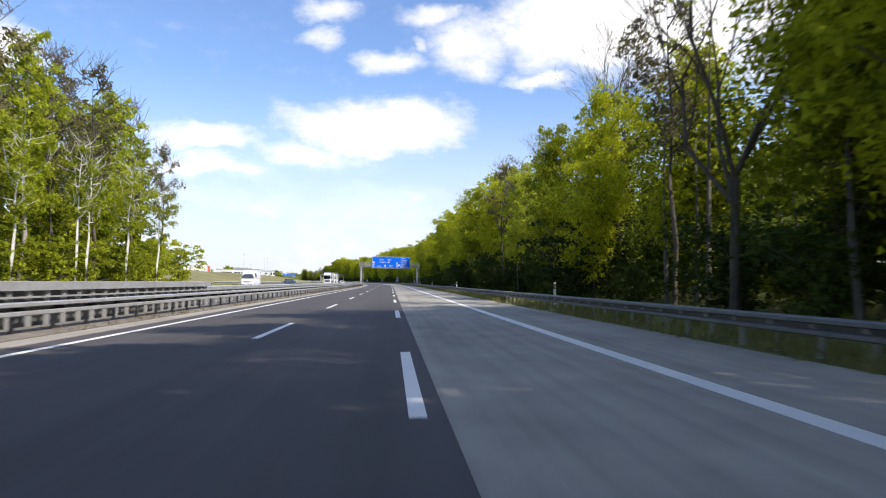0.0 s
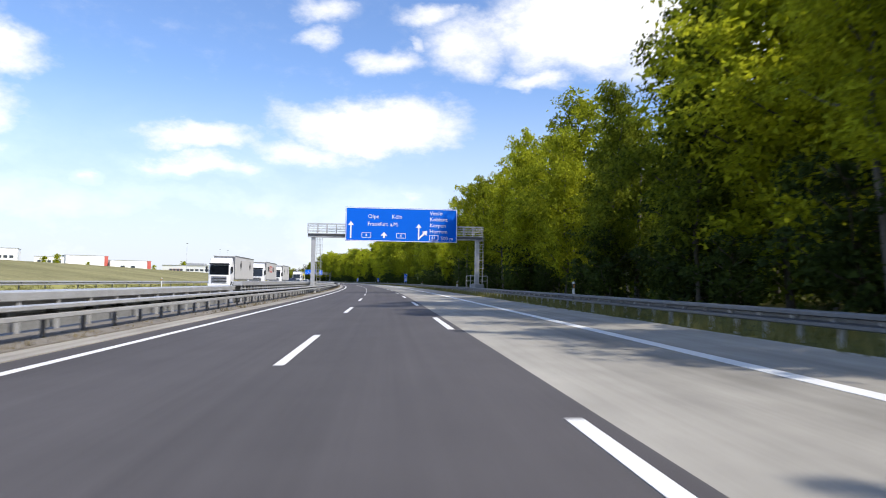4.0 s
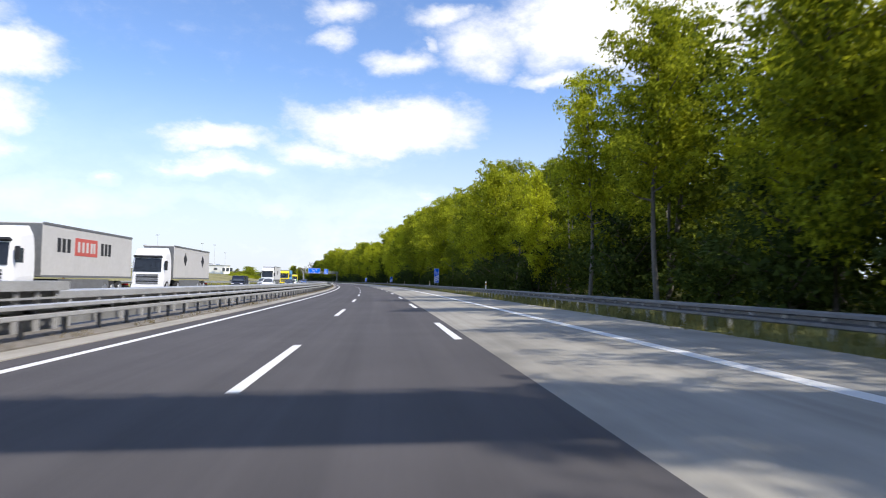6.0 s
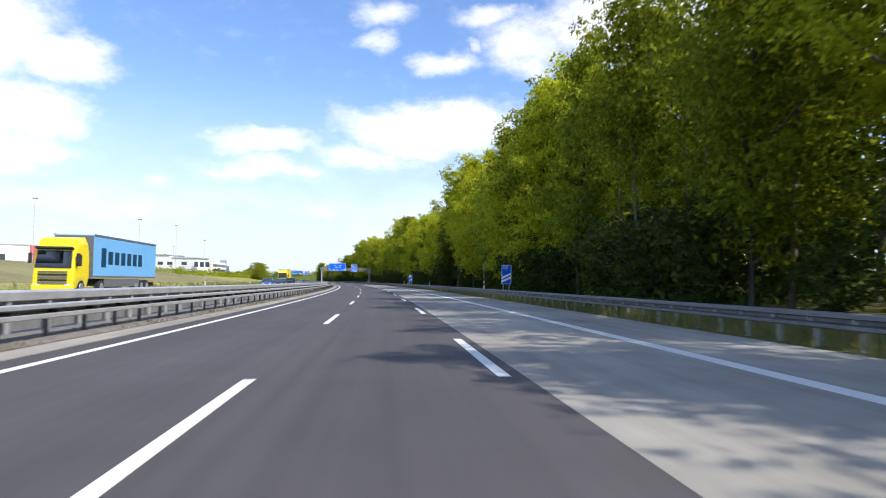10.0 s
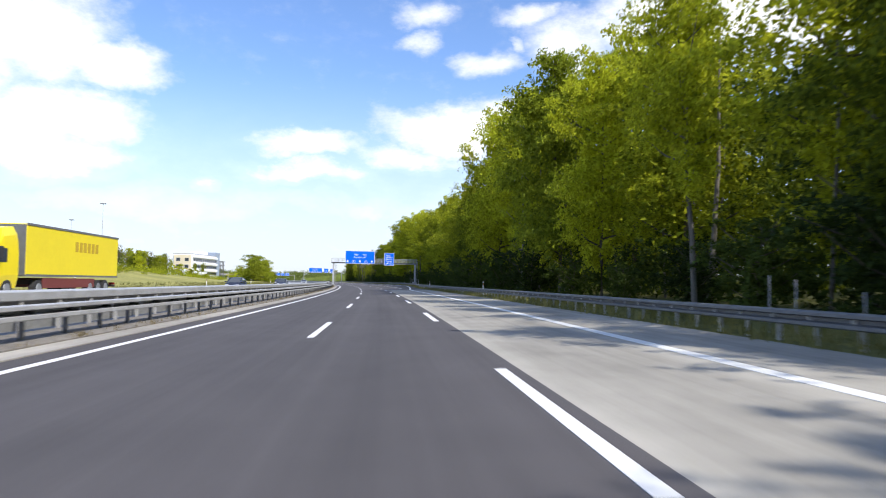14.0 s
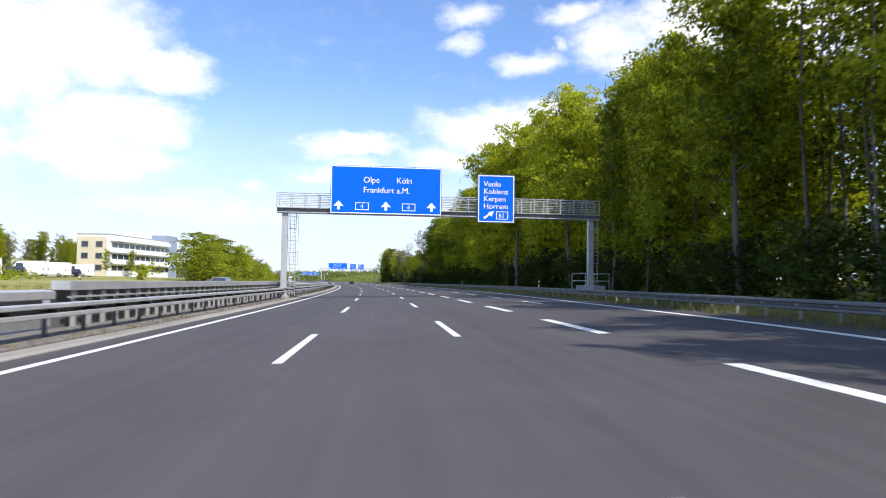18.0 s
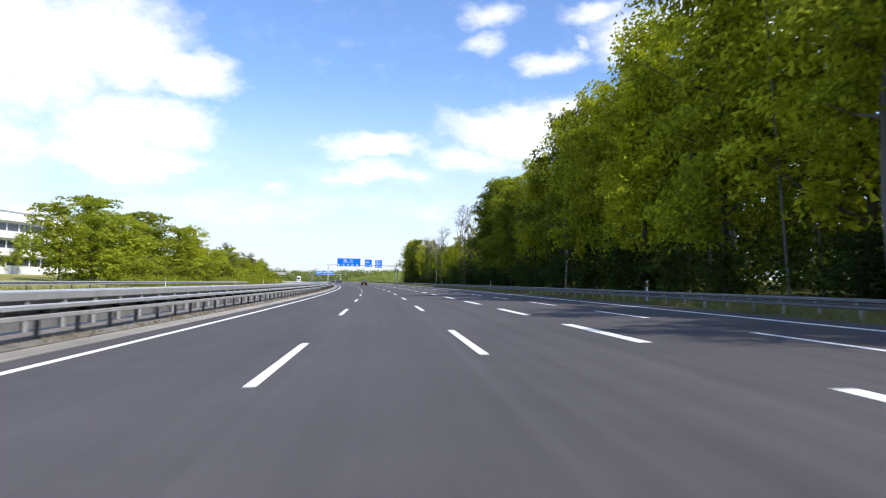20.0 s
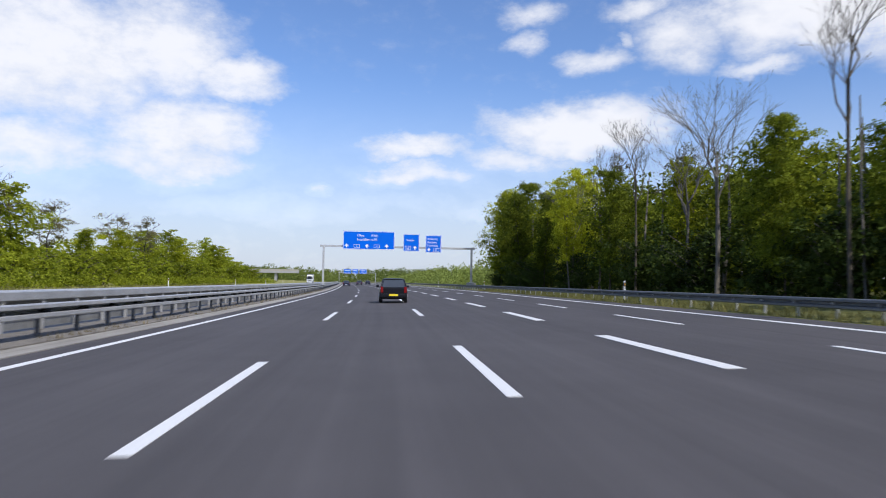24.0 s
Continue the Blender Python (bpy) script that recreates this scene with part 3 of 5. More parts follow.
def gantry(s, d0, d1, beam_z, label, walkway=True, slim=False, right_rails=None, beam_h=0.42):
    g = empty("sign_gantry", stand(s, 0, 0, 0, False), label, "sign gantry", "motorway gantries")
    mid, span = (d0 + d1) / 2, d1 - d0 + 1.2
    if slim:
        box("beam", (span, 0.32, beam_h), (mid, 0.2, beam_z + beam_h / 2), STEEL, g, "grey steel box beam", 0.02)
    else:
        # web in the darker steel: the recess's shade is put into its colour
        box("beam", (span, 0.5, beam_h - 0.14), (mid, 0.25, beam_z + beam_h / 2), STEEL_DULL, g, "grey steel beam web")
        for z in (beam_z + 0.035, beam_z + beam_h - 0.035):
            box("flange", (span, 0.85, 0.07), (mid, 0.2, z), STEEL, g, "", 0.01)
    for d in (d0, d1):
        b = gz(s, d)
        w = 0.34 if slim else 0.42
        bm = bmesh.new()
        add_box(bm, (w, w, beam_z - b - 0.2), pose(d, 0.2, (beam_z + b + 0.2) / 2), 0.02)
        add_box(bm, (0.7, 0.7, 0.06), pose(d, 0.2, b + 0.88))
        part("post", bm, STEEL, g)
        tall = d > 0
        box("footing", (0.9, 4.6, 1.15) if tall else (0.7, 1.0, 0.6), (d, 0.2, b + (0.28 if tall else 0.0)), FOOTING, g, "grey concrete footing block", 0.06)
    if walkway:
        for x, y in ((-0.9, -1.6), (0.9, -1.6), (0.9, 2.0), (-0.9, 2.0)):
            bm = bmesh.new()
            add_tube(bm, (d1 + x, y, gz(s, d1) - 0.2), (d1 + x, y, gz(s, d1) + 1.75), 0.03, seg=6)
            part("railing_post", bm, STEEL, g)
        for z in (1.2, 1.75):
            pts = [(d1 + x, y, gz(s, d1) + z) for x, y in ((-0.9, 2.0), (-0.9, -1.6), (0.9, -1.6), (0.9, 2.0))]
            for p, q in zip(pts, pts[1:]):
                bm = bmesh.new()
                add_tube(bm, p, q, 0.03, seg=6)
                part("railing_bar", bm, STEEL, g)
        for d, side in ((d0, 1), (d1, 1)):
            ladder(g, d + 0.55 * side, 0.75, gz(s, d) + 0.3, beam_z + 0.5)
        z = beam_z + beam_h
        box("walkway", (d1 - d0 + 1.0, 0.6, 0.04), ((d0 + d1) / 2, 0.85, z - 0.05), STEEL_DULL, g)
        railing(g, d0 - 0.6, d1 + 0.6, -0.12, z)
        railing(g, d0 - 0.6, d1 + 0.6, 1.12, z)
    return g


def sign_lanes(ob, w, h, arrows, spec):
    for x in arrows:
        up_arrow(ob, x, 0.25, 0.75)
    for x in spec:
        shield(ob, x, 0.25, "4")


g1 = gantry(226, -2.0, 15.8, 6.05, "grey steel gantry with a wide blue direction sign over all lanes")
b1 = sign_board(g1, 1.4, 13.5, 5.70, 9.36, -0.42)
words("Olpe", 2.4, 2.5, 0.60, b1)
words("Köln", 4.95, 2.5, 0.60, b1)
words("Frankfurt a.M.", 2.36, 1.68, 0.60, b1)
for i, tx in enumerate(("Venlo", "Koblenz", "Kerpen", "Horrem")):
    words(tx, 9.08, 2.98 - 0.66 * i, 0.60, b1)
words("500 m", 10.3, 0.28, 0.54, b1)
up_arrow(b1, 0.58, 0.30, 1.85)
up_arrow(b1, 4.15, 0.36, 0.68, 0.2, 0.74, 0.42)
shield(b1, 1.76, 0.38, "4")
shield(b1, 5.48, 0.38, "4")
shield(b1, 9.05, 0.24, "61")
up_arrow(b1, 7.9, 0.25, 1.75)
flat("arrow", [(0.08, 0.0), (0.08, 0.22), (0.5, 0.66), (0.36, 0.8), (0.95, 0.92), (0.86, 0.36), (0.68, 0.5)], pose(7.9, -0.008, 0.35), b1, SIGN_WHITE)


def three_lane_sign(b, k=1.0):
    words("Olpe", 2.4, 2.35 * k, 0.62, b)
    words("Köln", 4.85, 2.35 * k, 0.62, b)
    words("Frankfurt a.M.", 2.4, 1.6 * k, 0.62, b)
    for x in (0.62, 4.1, 7.5):
        up_arrow(b, x, 0.3, 0.68, 0.2, 0.74, 0.42)
    shield(b, 1.85, 0.3, "4")
    shield(b, 5.3, 0.3, "4")


g2 = gantry(723.8, -1.7, 21.5, 6.35, "grey steel gantry with two blue direction signs above the exit lanes")
b2 = sign_board(g2, 1.6, 9.85, 6.35, 9.95, -0.42)
three_lane_sign(b2)
b3 = sign_board(g2, 12.6, 15.4, 5.95, 9.55, -0.42)
for i, tx in enumerate(("Venlo", "Koblenz", "Kerpen", "Horrem")):
    words(tx, 0.42, 2.72 - 0.56 * i, 0.58, b3)
flat("arrow", [(0.0, 0.12), (0.12, 0.0), (0.5, 0.32), (0.62, 0.18), (0.82, 0.62), (0.35, 0.52), (0.42, 0.42)], pose(0.42, -0.008, 0.25), b3, SIGN_WHITE)
shield(b3, 1.42, 0.25, "61", 0.9, 0.6)

g3 = gantry(1015, -2.3, 23.4, 7.2, "slim grey gantry with three blue direction signs", False, True, beam_h=0.35)
b4 = sign_board(g3, 0.95, 9.8, 6.85, 10.0, -0.3)
three_lane_sign(b4, 0.95)
b5 = sign_board(g3, 11.3, 14.1, 6.7, 9.68, -0.3)
words("Venlo", 0.55, 1.75, 0.58, b5)
up_arrow(b5, 2.05, 0.3, 0.68, 0.2, 0.7, 0.42)
shield(b5, 0.35, 0.3, "61", 1.0, 0.6)
b6 = sign_board(g3, 15.2, 17.95, 6.55, 9.55, -0.3)
for i, tx in enumerate(("Koblenz", "Kerpen", "Horrem")):
    words(tx, 0.3, 2.2 - 0.58 * i, 0.56, b6)
up_arrow(b6, 0.6, 0.22, 0.62, 0.2, 0.66, 0.4)
shield(b6, 1.4, 0.22, "61", 1.0, 0.56)
g4 = gantry(1400, -2.3, 23.4, 7.2, "slim grey gantry far ahead with three blue direction signs", False, True, beam_h=0.35)
for a, b in ((0.9, 6.0), (6.9, 11.0), (12.0, 17.0)):
    sb = sign_board(g4, a, b, 6.7, 9.9, -0.3)
    frame_ring("number_box", 0.8, 0.4, b - a - 0.8, 1.0, 0.1, sb, SIGN_WHITE, -0.008)
    box("lettering_bar", (b - a - 1.6, 0.006, 0.4), ((b - a) / 2, -0.006, 2.1), SIGN_WHITE, sb)
# ---- trees ----
def leaf_cloud(rng, blobs, count, size, droop=0.25, per=26, flat_z=0.42):
    """Small leaf sprays: every blob carries many flat drooping sprigs, with gaps between them."""
    vol = np.array([b[3] * b[4] for b in blobs])
    sprigs = max(1, count // per)
    pick = rng.choice(len(blobs), sprigs, p=vol / vol.sum())
    B = np.array([(b[0], b[1], b[2], b[3], b[3], b[4]) for b in blobs])[pick]
    v = rng.normal(size=(sprigs, 3))
    v /= np.linalg.norm(v, axis=1)[:, None]
    r = 0.35 + 0.70 * rng.random(sprigs) ** 0.8
    centre = B[:, :3] + v * B[:, 3:] * r[:, None]
    wide = B[:, 3:4] * (0.16 + 0.22 * rng.random((sprigs, 1))) + size * 0.6
    n = sprigs * per
    k = np.repeat(np.arange(sprigs), per)
    off = np.clip(rng.normal(size=(n, 3)), -1.9, 1.9) * wide[k] * np.array([[0.75, 0.75, flat_z]])
    off[:, 2] -= 0.35 * (off[:, 0] ** 2 + off[:, 1] ** 2) / wide[k][:, 0]
    c = centre[k] + off
    nrm = v[k] * 0.45 + rng.normal(size=(n, 3)) * 0.6
    nrm[:, 2] += 0.45
    nrm /= np.linalg.norm(nrm, axis=1)[:, None]
    t = np.cross(nrm, rng.normal(size=(n, 3)))
    t /= np.linalg.norm(t, axis=1)[:, None]
    u = np.cross(nrm, t)
    sz = size * (0.5 + 0.9 * rng.random(n))[:, None]
    P = np.stack([c - t * sz, c + t * sz * 0.55 + u * sz * 0.62 - nrm * sz * droop, c + t * sz * 0.75 - u * sz * 0.55 - nrm * sz * droop], 1).reshape(-1, 3)
    return P, np.arange(n * 3).reshape(-1, 3)


def leaf_mesh(name, P, F, material):
    me = bpy.data.meshes.new(name)
    me.vertices.add(len(P))
    me.vertices.foreach_set("co", P.astype(np.float32).ravel())
    me.loops.add(F.size)
    me.loops.foreach_set("vertex_index", F.astype(np.int32).ravel())
    me.polygons.add(len(F))
    me.polygons.foreach_set("loop_start", np.arange(0, F.size, 3, dtype=np.int32))
    me.materials.append(material)
    me.update(calc_edges=True)
    return me


def limb(bm, pts, r0, r1, seg=6):
    """A tapered bent limb through the points."""
    ring = []
    for i, p in enumerate(pts):
        a, b = Vector(pts[max(0, i - 1)]), Vector(pts[min(len(pts) - 1, i + 1)])
        q = (b - a).to_track_quat("Z", "Y").to_matrix()
        r = r0 + (r1 - r0) * i / (len(pts) - 1)
        ring.append([bm.verts.new(Vector(p) + q @ Vector((r * math.cos(2 * math.pi * k / seg), r * math.sin(2 * math.pi * k / seg), 0))) for k in range(seg)])
    for a, b in zip(ring, ring[1:]):
        for k in range(seg):
            bm.faces.new((a[k], a[(k + 1) % seg], b[(k + 1) % seg], b[k]))


def tree(seed, height, spread, low, leaves, leaf, leaf_mat, bark, label, category="tree", density=1.0, twigs=0):
    """A broadleaf tree: trunk with limbs, and a crown of many sprays. low: share of the height where the crown begins."""
    rng = np.random.default_rng(seed)
    top = empty("tree" if category == "tree" else "shrub", Matrix(), label, category, "roadside trees")
    bm = bmesh.new()
    lean = rng.normal(0, 0.02, 2)
    bend = rng.normal(0, 0.25 if height > 15 else 0.07, (6, 2))
    tp = [Vector((lean[0] * height * k / 5 + bend[k][0] * (k > 0), lean[1] * height * k / 5 + bend[k][1] * (k > 0), height * 0.93 * k / 5 - (0.5 if k == 0 else 0))) for k in range(6)]
    r0 = 0.010 * height + 0.04
    limb(bm, tp, r0, 0.03, 7)
    blobs = []
    n = int((15 if not twigs else 11) * density) + 4
    for k in range(n):
        f = low + (1 - low) * (k + 0.4 * rng.random()) / n
        i = min(4, int(f / 0.93 * 5))
        base = tp[i].lerp(tp[i + 1], min(1, f / 0.93 * 5 - i)) if f < 0.93 else tp[5]
        a = k * 2.4 + rng.random()
        shape = math.sin(math.pi * min(1, 0.18 + 0.78 * (f - low) / (1 - low))) ** 0.7
        out = spread * shape * (0.45 + 0.55 * rng.random())
        tip = base + Vector((math.cos(a) * out, math.sin(a) * out, out * (0.35 + 0.4 * rng.random())))
        mid = base.lerp(tip, 0.5) + Vector((0, 0, -0.08 * out))
        limb(bm, [base, mid, tip], 0.03 + r0 * 0.32 * (1 - f * 0.6), 0.02, 5)
        rad = spread * (0.24 + 0.22 * rng.random()) * (0.6 + 0.4 * shape)
        blobs.append((tip.x, tip.y, tip.z, rad, rad * (0.5 + 0.35 * rng.random())))
        blobs.append((mid.x, mid.y, mid.z, rad * 0.75, rad * 0.55))
        for j in range(twigs):
            q = base.lerp(tip, 0.4 + 0.6 * rng.random())
            e = q + Vector((rng.normal(0, 0.9), rng.normal(0, 0.9), 0.6 + 1.6 * rng.random()))
            limb(bm, [q, q.lerp(e, 0.5) + Vector((rng.normal(0, 0.15), rng.normal(0, 0.15), 0)), e], 0.03, 0.012, 4)
    part("trunk", bm, bark, top, smooth=True)
    P, F = leaf_cloud(rng, blobs, leaves, leaf, per=26 if twigs else 40, flat_z=0.42 if twigs else 0.30)
    if not twigs:                                   # larger leaves fill the heart of the crown
        heart = []
        for k in range(8):
            f = low + 0.12 + (0.78 - low) * k / 7
            i = min(4, int(f / 0.93 * 5))
            c = tp[i].lerp(tp[i + 1], min(1, f / 0.93 * 5 - i))
            r = spread * 0.5 * math.sin(math.pi * (0.25 + 0.6 * k / 7)) + 0.1
            heart.append((c.x, c.y, c.z, r, r * 0.9))
        P2, F2 = leaf_cloud(rng, heart, leaves // 5, leaf * 1.45, per=10)
        P, F = np.concatenate((P, P2)), np.concatenate((F, F2 + len(P)))
    P[:, 2] = np.maximum(P[:, 2], 0.15)
    top["tall"] = float(np.percentile(P[:, 2], 99.5))
    new("crown", leaf_mesh("crown", P, F, leaf_mat)).parent = top
    return top


BIRCH_LABEL = "slender pale-stemmed tree with a light spring crown"
kinds = [
    tree(11, 20, 5.0, 0.14, 18000, 0.16, GREEN, BARK, "tall broadleaf tree in fresh spring leaf at the forest edge"),
    tree(12, 20, 5.6, 0.10, 19500, 0.16, GREEN, BARK, "wide leafy broadleaf tree at the forest edge", density=1.2),
    tree(13, 20, 4.4, 0.32, 14000, 0.155, GREEN, BARK_GREY, "tall leafy tree with a bare lower stem"),
    tree(14, 20, 5.2, 0.16, 18000, 0.16, GREEN_DARK, BARK, "dark green broadleaf tree at the forest edge"),
    tree(15, 20, 3.6, 0.45, 3200, 0.16, BUDS, BARK, "half-bare tree with budding brown twigs", twigs=7),
    tree(16, 20, 3.8, 0.35, 1100, 0.13, BUDS, BARK, "almost bare tall tree with branching limbs", density=1.3, twigs=12),
    tree(17, 20, 3.6, 0.22, 8000, 0.165, YOUNG, BARK_PALE, BIRCH_LABEL),
    tree(18, 14, 2.3, 0.45, 2200, 0.15, YOUNG, BARK_WHITE, "slender birch with a white stem at the grove's edge", twigs=3),
    tree(19, 20, 5.4, 0.08, 6000, 0.26, YOUNG, BARK, "broad sunlit tree in bright yellow-green leaf", density=1.2),
]
bush_a = tree(31, 4.5, 2.6, 0.05, 1700, 0.19, GREEN, BARK, "leafy green shrub on the verge", "shrub")
# bush_b's leaf colour holds the shade under the trees
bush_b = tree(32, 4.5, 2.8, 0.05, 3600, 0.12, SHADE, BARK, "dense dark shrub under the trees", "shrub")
bush_c = tree(33, 4.5, 2.7, 0.05, 1800, 0.18, YOUNG, BARK, "bright yellow-green shrub in the sun", "shrub")
for b in (bush_a, bush_b, bush_c):
    b["group"] = "shrubs"
FAR = pose(0, 0, -400)
used = set()


def plant(src, s, d, height, rng, base=20.0, wide=1.0, sink=0.1):
    k = height / base
    m = stand(s, d, -sink) @ Matrix.Rotation(rng.random() * 6.28, 4, "Z")
    w = k * wide * (0.9 + 0.25 * rng.random())
    if src not in used:
        used.add(src)
        ob = src
    else:
        ob = copy_thing(src, Matrix())
    ob.matrix_basis = m @ Matrix.Diagonal((w, w, k, 1))
    return ob


def bare_tree(seed, height, fork, fan, label, bark, stout=0.010):
    """A leafless tree: a clear stem that forks again and again into fine twigs."""
    rng = np.random.default_rng(seed)
    top = empty("tree", Matrix(), label, "tree", "roadside trees")
    bm, twigs = bmesh.new(), bmesh.new()

    def grow(p, way, length, r, level):
        q = p + way * length
        mid = p.lerp(q, 0.5) + Vector(rng.normal(0, 0.05 * length, 3))
        limb(bm if level == 1 else twigs, [p, mid, q], r, r * 0.62, 6 if level < 2 else 3)
        if level == 6:
            return
        for k in range(3 if level < 4 else 2):
            side = Vector((rng.normal(), rng.normal(), rng.normal() * 0.4)).normalized()
            w = (way + side * fan * (0.6 + 0.7 * rng.random()) + Vector((0, 0, 0.12))).normalized()
            grow(q if k == 0 else mid.lerp(q, 0.9 * rng.random()), w, length * (0.55 + 0.28 * rng.random()), max(0.009, r * 0.5), level + 1)

    r0 = stout * height + 0.03
    limb(bm, [Vector((0, 0, -0.4)), Vector((0.1, 0.05, height * fork * 0.5)), Vector((0, 0, height * fork))], r0, r0 * 0.7, 8)
    for k in range(5):
        a = k * 1.26 + rng.random()
        w = fan * (0.3 + 0.7 * rng.random())
        grow(Vector((0, 0, height * fork * (0.8 + 0.2 * (k > 1)))), Vector((math.cos(a) * w, math.sin(a) * w, 1)).normalized(), height * (1 - fork) * 0.34, r0 * 0.42, 1)
    part("trunk", bm, bark, top, smooth=True)
    part("branches", twigs, bark, top, "leafless crown of fine twigs", smooth=True)
    return top


bare_fork = bare_tree(51, 20, 0.24, 0.72, "bare forked tree standing in front of the forest edge", BARK)
bare_fan = bare_tree(52, 20, 0.5, 0.55, "bare tall tree with a fan of fine twigs", BARK_GREY)
bare_thin = bare_tree(53, 20, 0.62, 0.5, "thin bare tree among the green ones", BARK, 0.0055)

# the height of the forest edge along the road
EDGE = {-60: 26, 2: 26, 11: 16, 40: 14, 53: 16, 70: 14, 82: 15.5, 94: 17.5, 118: 18, 126: 14.5, 142: 14.5, 154: 16.5, 160: 18, 172: 18, 184: 17.5, 190: 16.5, 196: 14, 202: 14.5, 208: 16, 214: 18, 220: 17, 226: 16, 238: 17, 250: 18, 262: 17, 274: 16, 280: 14, 286: 12.5, 292: 14, 298: 15.5, 310: 17, 322: 17.5, 328: 18.5, 334: 16, 340: 15.5, 346: 14, 352: 16, 358: 18.5, 370: 20, 382: 18, 388: 18, 394: 19, 400: 20, 412: 22, 418: 21.5, 424: 19.5, 430: 20.5, 442: 22.5, 450: 21, 466: 17.5, 472: 19, 484: 21.5, 490: 19.5, 502: 20.5, 508: 19, 514: 15.5, 520: 16, 526: 17.5, 538: 19, 544: 17, 550: 18, 562: 18.5, 574: 20.5, 586: 21.5, 604: 22.5, 610: 20, 622: 21, 628: 17.5, 634: 16.5, 640: 16, 646: 17.5, 658: 20, 664: 19, 676: 18.5, 682: 19.5, 688: 21, 700: 23, 712: 23, 718: 20.5, 724: 20.5, 736: 22, 748: 24, 760: 25, 772: 26, 784: 26.5, 790: 25, 796: 22, 808: 24, 814: 24, 820: 22, 838: 21, 844: 19, 850: 16, 862: 18, 868: 18.5, 872: 17, 876: 14, 886: 15, 898: 12, 910: 11.5, 922: 10.5, 934: 11.5, 952: 12.3, 970: 13, 982: 13, 994: 14.5, 1006: 16}
EDGE_S, EDGE_H = tuple(EDGE), tuple(EDGE.values())


def forest():
    rng = np.random.default_rng(5)
    s, turn = -40.0, 0
    while s < 1012:
        h = float(np.interp(s, EDGE_S, EDGE_H)) * (0.86 + 0.16 * rng.random())
        off = rail_d(s) + float(np.interp(s, (660, 700), (6.3, 7.6)))
        bare = (s < 110 or s > 860) and rng.random() < (0.22 if s > 860 else 0.38)
        k = (4 if rng.random() < 0.75 else 5) if bare else int(rng.choice((0, 1, 2, 3, 6), p=(0.32, 0.27, 0.26, 0.05, 0.10) if s < 130 or 185 < s < 275 or 350 < s < 405 or 645 < s < 800 else (0.12, 0.14, 0.12, 0.57, 0.05) if 495 < s < 560 or s > 830 else (0.27, 0.22, 0.22, 0.19, 0.10)))
        turn += 1
        fore = turn % 2 == 0
        plant(kinds[k], s, off - 0.6 + 0.8 * rng.random() if fore else off + 2.6 + 2.0 * rng.random(), h * (1.08 if bare else 0.95 if fore else 1.05), rng, kinds[k]["tall"], 0.8 if fore else 1.0)
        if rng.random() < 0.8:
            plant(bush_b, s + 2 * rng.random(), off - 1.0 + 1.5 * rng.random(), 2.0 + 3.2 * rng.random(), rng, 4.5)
        s += 5.2 + 2.4 * rng.random()


forest()
rng_b = np.random.default_rng(77)
# extra trees, mostly added to shade the road; the one at -4 is unseen
for s, d, h in ((440, 22, 22), (481, 21.5, 21), (488, 23, 20.5), (-4, 19.6, 25), (177, 22, 19), (370, 22, 19.5), (597, 22, 21.5), (12, 20.6, 22), (16.5, 21.4, 20), (21.5, 22.6, 18)):
    plant(kinds[1], s, d, h, rng_b)
for s, d, h in ((858, 28, 18), (864, 27.4, 18.5), (869, 28.2, 18.5)):
    plant(kinds[3], s, d, h, rng_b, kinds[3]["tall"])
for src, s, d, h in ((bare_fork, 23.2, 18.4, 20), (bare_thin, 53, 24, 22), (bare_fan, 58, 26, 21), (bare_thin, 74, 23, 18), (bare_fan, 88, 23.5, 19), (bare_fan, 933, 25.5, 14.5), (bare_thin, 946, 25.5, 14.5),
                     (bare_fan, 939, 26.5, 12.5), (bare_thin, 956, 26, 14), (bare_thin, 920.5, 25, 15.5), (bare_thin, 902, 26.5, 19), (bare_thin, 890, 25.5, 18), (bare_fan, 968, 27, 13)):
    plant(src, s, d, h, rng_b)


def woods(name, rng, n, sampler, leaf, blob, material, label, leaves=60):
    """Trees that stand behind: one body of leaf sprays."""
    blobs = [(*sampler(), blob * (0.7 + 0.6 * rng.random()), blob * (0.6 + 0.4 * rng.random())) for _ in range(n)]
    P, F = leaf_cloud(rng, blobs, n * leaves, leaf, per=12)
    ob = new(name, leaf_mesh(name, P, F, material))
    tagged(ob, label, "woodland", kind="stuff")


